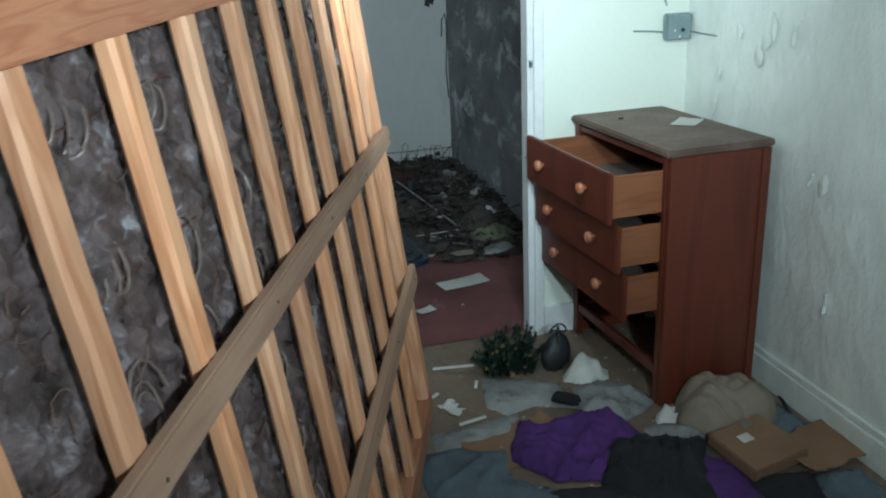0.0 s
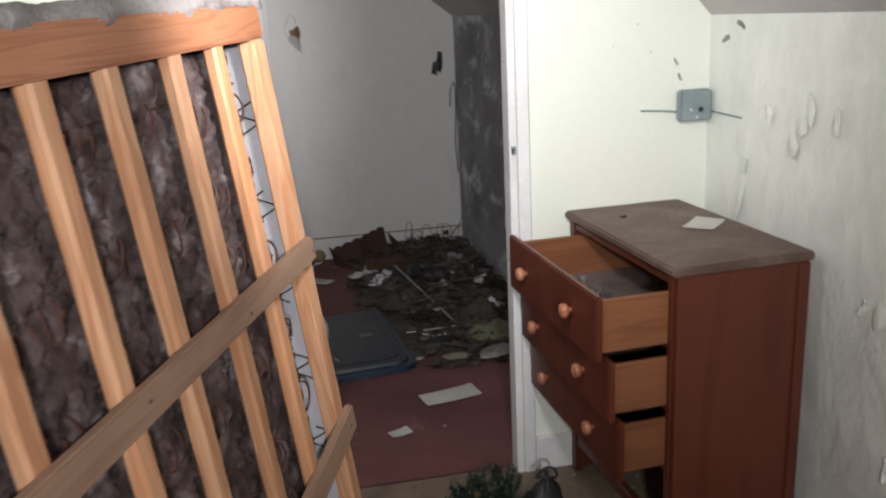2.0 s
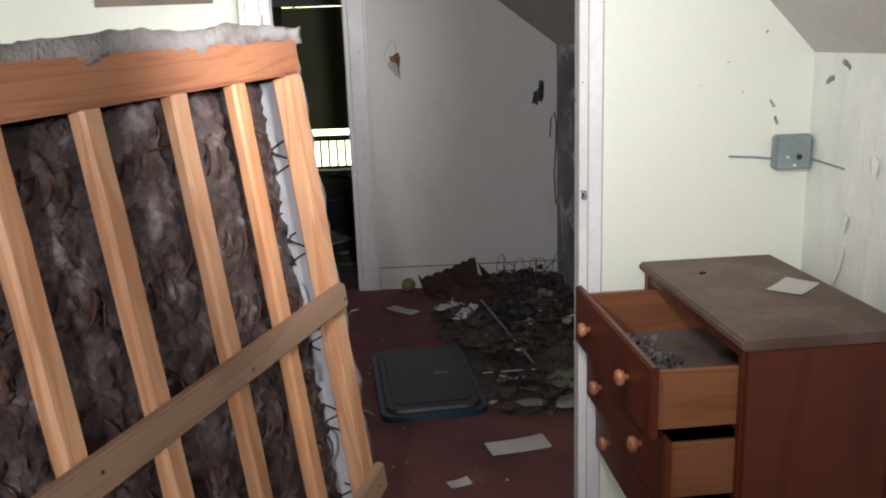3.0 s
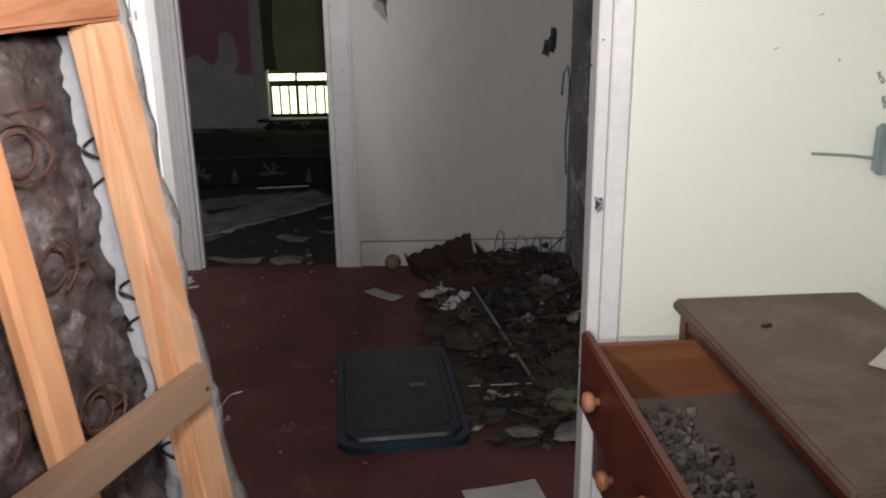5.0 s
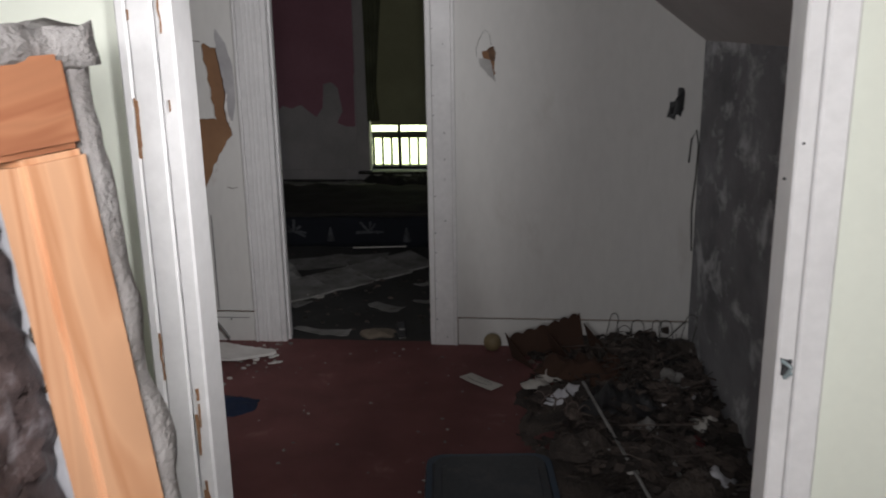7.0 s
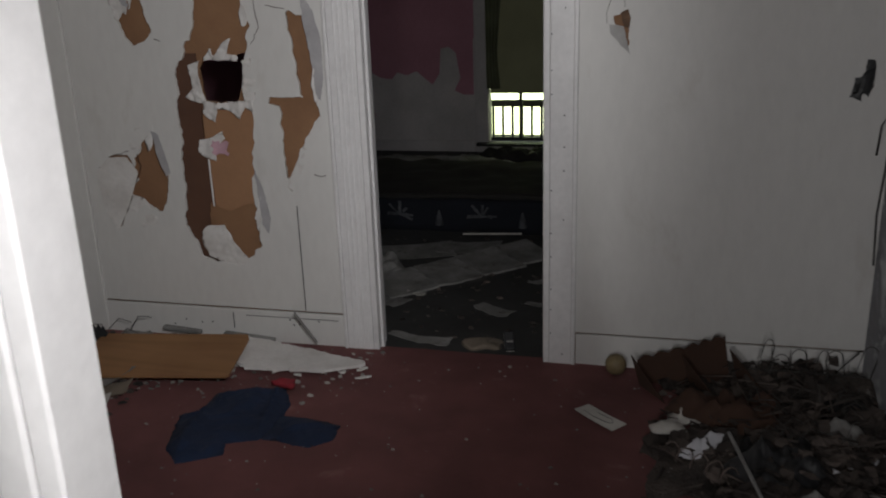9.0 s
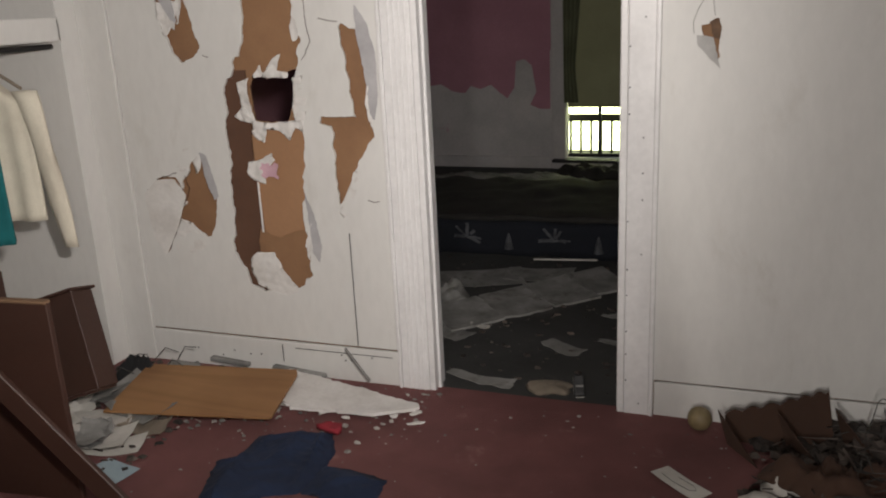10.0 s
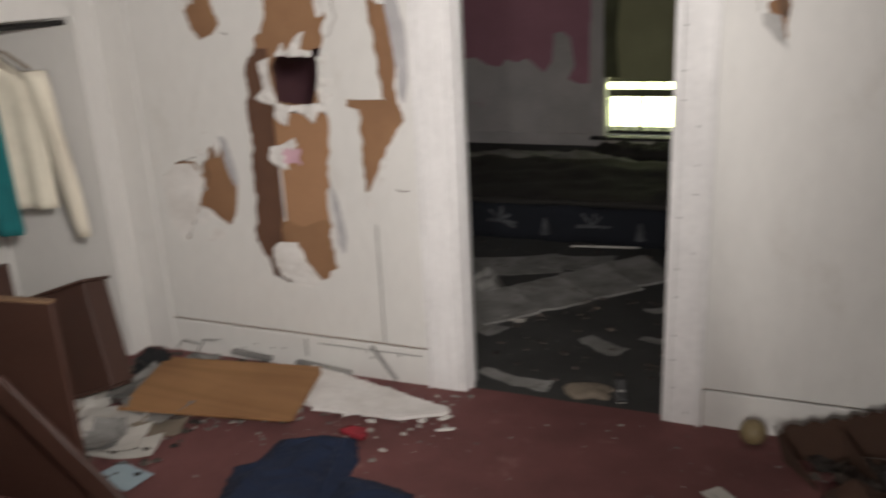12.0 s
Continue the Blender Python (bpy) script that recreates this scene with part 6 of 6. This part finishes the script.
        heap("rag", cloth(w * 1.25, d * 1.25, 40 + k, h * 1.1, 0.012), mat, x, y, 0.035 + 0.02 * (x > 2.1 and y > 4.6), turn, label, "rag")
    for k, (x, y, w, d, h, mat, turn, label) in enumerate((
            (2.03, 5.63, 0.44, 0.26, 0.07, TRAY_CARD, -12, "dark brown cloth sagging over the rubbish"), (2.16, 5.27, 0.38, 0.28, 0.07, BLACK, 12, "torn black plastic bag on the rubbish"), (1.80, 5.50, 0.13, 0.10, 0.05, PAPER, 20, "torn white card at the edge of the rubbish"),
            (2.43, 5.36, 0.18, 0.15, 0.07, WHITE_CLOTH, 40, "pale bunched rag by the mouldy wall"), (1.96, 4.95, 0.30, 0.20, 0.05, HEAP, 30, "filthy brown rag beside the plastic lid"), (2.30, 4.62, 0.32, 0.24, 0.06, HEAP, 60, "filthy matted rag in the rubbish"))):
        heap("rag", cloth(w, d, 140 + k, h * 1.3, 0.012), mat, x, y, 0.055, turn, label, "rag")
    spring = [(0.028 * math.cos(0.7 * k), 0.006 * k - 0.12, 0.028 * math.sin(0.7 * k)) for k in range(40)]
    ob = part("spring", tube(spring, 0.0025, 5), PALE_WIRE, None, "loose pale coil spring lying in the rubbish", True)
    ob.matrix_world = pose(1.90, 5.23, 0.085, 0, 0, 55)
    tagged(ob, "", "spring")
    for a, b, r, mat in (((1.995, 5.36, 0.13), (2.185, 4.53, 0.045), 0.006, PAPER_GREY), ((2.27, 4.93, 0.08), (2.30, 4.40, 0.035), 0.007, PAPER_GREY), ((1.86, 4.98, 0.055), (2.30, 4.86, 0.06), 0.004, PAPER_GREY), ((1.93, 4.56, 0.03), (2.17, 4.55, 0.04), 0.0035, PAPER)):
        a, b = Vector(a), Vector(b)
        s = thing("stick", look(a, b), "thin pale stick lying across the rubbish", "stick", "sticks")
        part("rod", solid(-r, r, -r * 0.6, r * 0.6, -(b - a).length, 0, 0.002), mat, s)
    ob = part("printed_paper", sheet(0.12, 0.035, 0.008, 0.0015, 6, 3, 0.004, 9), PAPER, None, "narrow printed paper strip on the rubbish")
    ob.matrix_world = pose(2.05, 4.48, 0.03, 0, 0, -24)
    tagged(ob, "", "paper")


rubbish_mound()


def wire_rack():
    r = thing("wire_rack", pose(2.31, 5.90, 0.06), "bent wire rack sticking up from the rubbish", "rack")
    rnd = random.Random(2)
    for k, x in enumerate((-0.17, -0.11, -0.02, 0.05, 0.11, 0.18)):
        h, lean, wide = 0.145 + rnd.uniform(-0.04, 0.04), rnd.uniform(-0.035, 0.035), rnd.uniform(0.018, 0.034)
        arc = [math.pi * i / 8 for i in range(9)]
        pts = [(x + wide + 0.004, 0.01, -0.03)] + [(x + lean + wide * math.cos(a), 0.03 * math.sin(k * 2), h - 0.035 + 0.035 * math.sin(a)) for a in arc] + [(x - wide - 0.006, -0.01, -0.03)]
        part("wire_hoop", tube(pts, 0.0019, 5), WIRE, r)
    for z in (0.02, 0.05):
        part("cross_wire", tube([(-0.21, 0.01, z), (0.0, -0.02, z + 0.015), (0.21, 0.01, z)], 0.003, 5), WIRE, r)
    for k in range(40):
        a = rnd.uniform(0, 6.28)
        p = Vector((rnd.uniform(-0.24, 0.2), rnd.uniform(-0.5, 0.0), 0.03))
        d = Vector((math.cos(a) * 0.1, math.sin(a) * 0.06, rnd.uniform(0.0, 0.05)))
        part("loose_wire", tube([p, p + d * 0.5 + Vector((0, 0, 0.03)), p + d], 0.002, 4), WIRE, r)


wire_rack()


def old_drawer(name, m, w, d, h, label):
    o = thing(name, m, label, "drawer")
    t = 0.012
    part("front", solid(-w / 2 - 0.015, w / 2 + 0.015, -t, 0, -0.01, h + 0.012, 0.003), BROWN_LAMINATE, o)
    part("back", solid(-w / 2, w / 2, d, d + t, 0, h - 0.01, 0.002), BROWN_LAMINATE, o)
    for s in (-1, 1):
        part("side", solid(s * w / 2 - t / 2, s * w / 2 + t / 2, 0.001, d - 0.001, 0, h - 0.005, 0.002), BROWN_LAMINATE, o)
    part("bottom", solid(-w / 2 + t / 2, w / 2 - t / 2, 0.001, d - 0.001, 0.01, 0.015), BROWN_LAMINATE, o)
    return o


old_drawer("drawer", pose(-0.965, 5.50, 0.46, -105, -18, 10), 0.42, 0.40, 0.13, "brown drawer tipped up on a heap of rubbish")


def broken_cabinet():
    c = thing("broken_cabinet", pose(-0.46, 4.98, 0, 0, 0, 6), "brown broken cabinet side with a loose leaning panel", "cabinet")
    part("panel", solid(-0.30, 0.15, -0.011, 0.011, 0.0, 0.70, 0.003), BROWN_LAMINATE, c)
    part("edge", solid(-0.30, 0.15, -0.014, 0.014, 0.7005, 0.712, 0.003), CARDBOARD, c)
    part("return", solid(-0.30, -0.278, 0.012, 0.30, 0.0, 0.70, 0.003), BROWN_LAMINATE, c)
    bm = solid(-0.035, 0.035, -0.011, 0.011, 0, 0.62, 0.003)
    part("loose_panel", moved(bm, pose(0.40, -0.09, 0.02, 0, -38, 8)), BROWN_LAMINATE, c)


broken_cabinet()


def closet():
    """Shelf and rail in the closet at the landing's side, with clothes on hangers."""
    s = thing("closet_shelf", pose(-1.02, 5.30, 1.50), "white painted closet shelf with a hanging rail", "shelf")
    part("board", solid(-0.56, 0.0, -1.0, 0.66, 0.0, 0.022, 0.003), PANEL, s)
    part("edge_strip", solid(0.001, 0.02, -1.0, 0.66, -0.035, 0.06, 0.004), PANEL, s)
    part("rail", tube([(-0.03, -1.0, -0.055), (-0.03, 0.0, -0.055), (-0.03, 0.66, -0.055)], 0.011, 10), DARK_RAIL, s)

    def hanger(x, y, z):
        h = thing("clothes_hanger", pose(x, y, z), "wire and wood clothes hanger on the closet rail", "hanger", "hangers")
        hook = [(0.022 * math.cos(a), 0, 0.03 + 0.022 * math.sin(a)) for a in [radians(200 - 25 * i) for i in range(9)]]
        part("hook", tube(hook + [(0.0, 0, -0.02), (0, 0, -0.05)], 0.002, 5), WIRE, h)
        part("arm", tube([(-0.2, 0, -0.13), (-0.1, 0, -0.075), (0, 0, -0.05), (0.1, 0, -0.075), (0.2, 0, -0.13)], 0.007, 6), BEIGE, h)

    def garment(name, x, y, z, mat, label, w, long, sleeve, seed):
        """A top on a hanger: a hollow body with folds, and sleeves hanging from its shoulders."""
        g = thing(name, pose(x, y, z), label, "clothing")
        n, rows = 48, 20
        bm = bmesh.new()
        rings = []
        for j in range(rows + 1):
            f = j / rows
            half = w / 2 * (0.35 + 0.65 * min(1, f * 6) ** 0.7) * (1 + 0.05 * f)
            ring = []
            for i in range(n):
                a = 2 * math.pi * i / n
                fold = 0.012 * math.sin(a * 9 + seed) * min(1, f * 2) + 0.008 * math.sin(a * 5 + f * 3)
                ring.append(bm.verts.new((half * math.cos(a) + fold * 0.4, (0.035 + 0.02 * f + fold) * math.sin(a), -0.055 - 0.07 * (abs(math.cos(a)) ** 1.5) * max(0.0, 1 - f * 3) - f * long)))
            rings.append(ring)
        for a, b in zip(rings, rings[1:]):
            for i in range(n):
                bm.faces.new([a[i], a[(i + 1) % n], b[(i + 1) % n], b[i]])
        bm.faces.new(rings[0]), bm.faces.new(rings[-1])
        part("body", bm, mat, g, "", True)
        if sleeve:
            for s in (-1, 1):
                bm, rings = bmesh.new(), []
                for j in range(15):
                    f = j / 14
                    c = Vector((s * (w / 2 * 0.86 + 0.03 + 0.10 * f ** 0.8), 0.01, -0.14 - f * sleeve))
                    r = 0.050 - 0.018 * f
                    rings.append([bm.verts.new(c + Vector((r * math.cos(a) + 0.006 * math.sin(3 * a + f * 9), 0.6 * r * math.sin(a), 0))) for a in (2 * math.pi * i / 14 for i in range(14))])
                for a, b in zip(rings, rings[1:]):
                    for i in range(14):
                        bm.faces.new([a[i], a[(i + 1) % 14], b[(i + 1) % 14], b[i]])
                bm.faces.new(rings[0]), bm.faces.new(rings[-1])
                part("sleeve", bm, mat, g, "", True)

    hanger(-1.05, 5.56, 1.44)
    garment("cream_jumper", -1.05, 5.56, 1.44, CREAM, "cream knitted jumper on a hanger in the closet", 0.40, 0.58, 0.60, 1)
    hanger(-1.0, 5.36, 1.44)
    garment("teal_top", -1.0, 5.36, 1.42, TEAL, "teal top on a hanger in the closet", 0.38, 0.60, 0, 2)


closet()
heap("white_rag", cloth(0.30, 0.22, 66, 0.05, 0.012), WHITE_CLOTH, 0.47, 4.72, 0.008, 25, "crumpled white rag on the maroon carpet", "rag")
crumbs("carpet_crumbs", 420, -0.9, 2.0, 3.6, 6.0, 8, CRUMB, "specks of plaster scattered over the carpet", 0.009, 0.009)
crumbs("carpet_crumbs", 240, -0.6, 0.6, 5.5, 6.03, 18, CRUMB, "broken plaster along the foot of the wall", 0.015, 0.009)
crumbs("carpet_crumbs", 300, -0.98, -0.3, 5.1, 6.03, 28, DEBRIS, "dirt and bits drifted into the landing corner", 0.026, 0.009)

# ---- far room things ----
def mattress():
    m = thing("mattress", pose(0.2, 8.55, 0), "low mattress under a dark blue flowered bedspread", "mattress")
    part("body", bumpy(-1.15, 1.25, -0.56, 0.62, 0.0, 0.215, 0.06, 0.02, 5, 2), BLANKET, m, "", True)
    part("cover", bumpy(-1.16, 1.26, -0.53, 0.63, 0.217, 0.245, 0.06, 0.02, 6, 4), MATTRESS_TOP, m, "blackish bedding", True)
    rnd = random.Random(3)
    white = surface("faded_print", (0.10, 0.105, 0.115), (0.022, 0.023, 0.028), 16, 60, 0.9)
    for cx in (-0.74, -0.13, 0.43, 1.02):
        for k in range(6):
            a = radians(-25 + 38 * k + rnd.uniform(-22, 22))
            bm = sheet(0.10 * rnd.uniform(0.4, 1.1), 0.014 * rnd.uniform(0.6, 1.8), 0.004, 0.002, 6, 2, 0.003, k)
            part("petal", moved(bm, Matrix.Translation((cx + 0.05 * math.cos(a), -0.585, 0.12 + 0.045 * math.sin(a))) @ Matrix.Rotation(radians(90), 4, "X") @ Matrix.Rotation(a, 4, "Z")), white, m)
        part("motif", moved(lathe([(0.03, 0), (0.02, 0.05), (0.006, 0.10)], 10), pose(cx + 0.27, -0.575, 0.05)), white, m)


mattress()
heap("quilt", rumple(2.0, 0.6, 0.16, 71, 36, 2.5), PAPER_GREY, -0.3, 9.75, 0, 4, "grey quilt heaped behind the mattress", "quilt")
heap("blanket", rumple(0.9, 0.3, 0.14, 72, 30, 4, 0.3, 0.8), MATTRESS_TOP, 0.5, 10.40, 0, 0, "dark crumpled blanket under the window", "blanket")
for k, (x, y, w, d, a) in enumerate(((0.40, 6.90, 0.30, 0.34, 42), (0.60, 7.12, 0.28, 0.34, 40), (0.80, 7.34, 0.28, 0.36, 42), (0.97, 7.55, 0.24, 0.34, 40))):
    ob = part("ceiling_tile", sheet(w, d, 0.006, 0.012, 6, 6, 0.012, 80 + k), PAPER_GREY, None, "fallen grey ceiling tile on the dark floor")
    ob.matrix_world = pose(x, y, 0.012, 3, -2, a)
    tagged(ob, "", "ceiling tile", "fallen ceiling tiles")
# sheets take the greyer paper, which holds the far room's dimness
for k, (x, y, w, d, a, mat) in enumerate(((0.70, 6.20, 0.32, 0.085, -12, PAPER_GREY), (0.97, 6.60, 0.22, 0.10, -32, PAPER_GREY), (0.42, 6.66, 0.20, 0.13, -30, PAPER_GREY), (1.18, 6.72, 0.14, 0.06, 5, PAPER_GREY), (0.52, 6.78, 0.12, 0.05, -30, PAPER), (1.12, 7.05, 0.10, 0.06, 20, PAPER_GREY), (0.30, 7.5, 0.5, 0.3, 20, PAPER_GREY), (0.62, 7.62, 0.4, 0.25, 5, PAPER_GREY), (0.0, 7.4, 0.3, 0.25, 60, PAPER_GREY))):
    flat_paper(x, y, w, d, a, 90 + k, mat, "loose sheet on the far room's floor", 0.012, 0.006, "papers in the far room", 0.012)
heap("plastic_sheet", cloth(0.46, 0.38, 73, 0.09), PAPER_GREY, 0.16, 7.10, 0, 20, "crumpled cloudy plastic sheet on the floor", "plastic")
heap("crumpled_paper", rumple(0.18, 0.12, 0.022, 74, 18, 5, 0.3, 0.8), BEIGE, 1.00, 6.20, 0.0, 10, "crumpled grey paper just inside the door", "paper")
ob = part("white_rod", solid(-0.19, 0.19, -0.006, 0.006, 0, 0.01, 0.002), PAPER, None, "thin white rod on the floor")
ob.matrix_world = pose(0.72, 7.86, 0.03, 0, 0, 8)
tagged(ob, "", "rod")


def sneaker():
    s = thing("toy_shoe", pose(1.118, 6.200, 0.016, 48, 0, 16) @ Matrix.Scale(0.8, 4), "small black and white striped shoe lying inside the door", "shoe")
    part("sole", solid(-0.027, 0.027, -0.058, 0.058, 0, 0.010, 0.004, seg=2), PAPER_GREY, s)
    part("upper", bumpy(-0.027, 0.027, -0.056, 0.056, 0.0105, 0.058, 0.010, 0.004, 20, 2), BLACK, s, "", True)
    part("stripe", bumpy(-0.022, 0.022, -0.061, -0.052, 0.018, 0.036, 0.006, 0.002, 30, 5), PAPER, s, "white toe band", True)
    part("stripe", solid(-0.020, 0.020, -0.012, 0.0, 0.054, 0.0625, 0.003), PAPER_GREY, s)


sneaker()
crumbs("far_room_crumbs", 300, -0.1, 1.3, 6.2, 7.9, 38, DEBRIS, "crumbs and bits on the dark floor", 0.02)
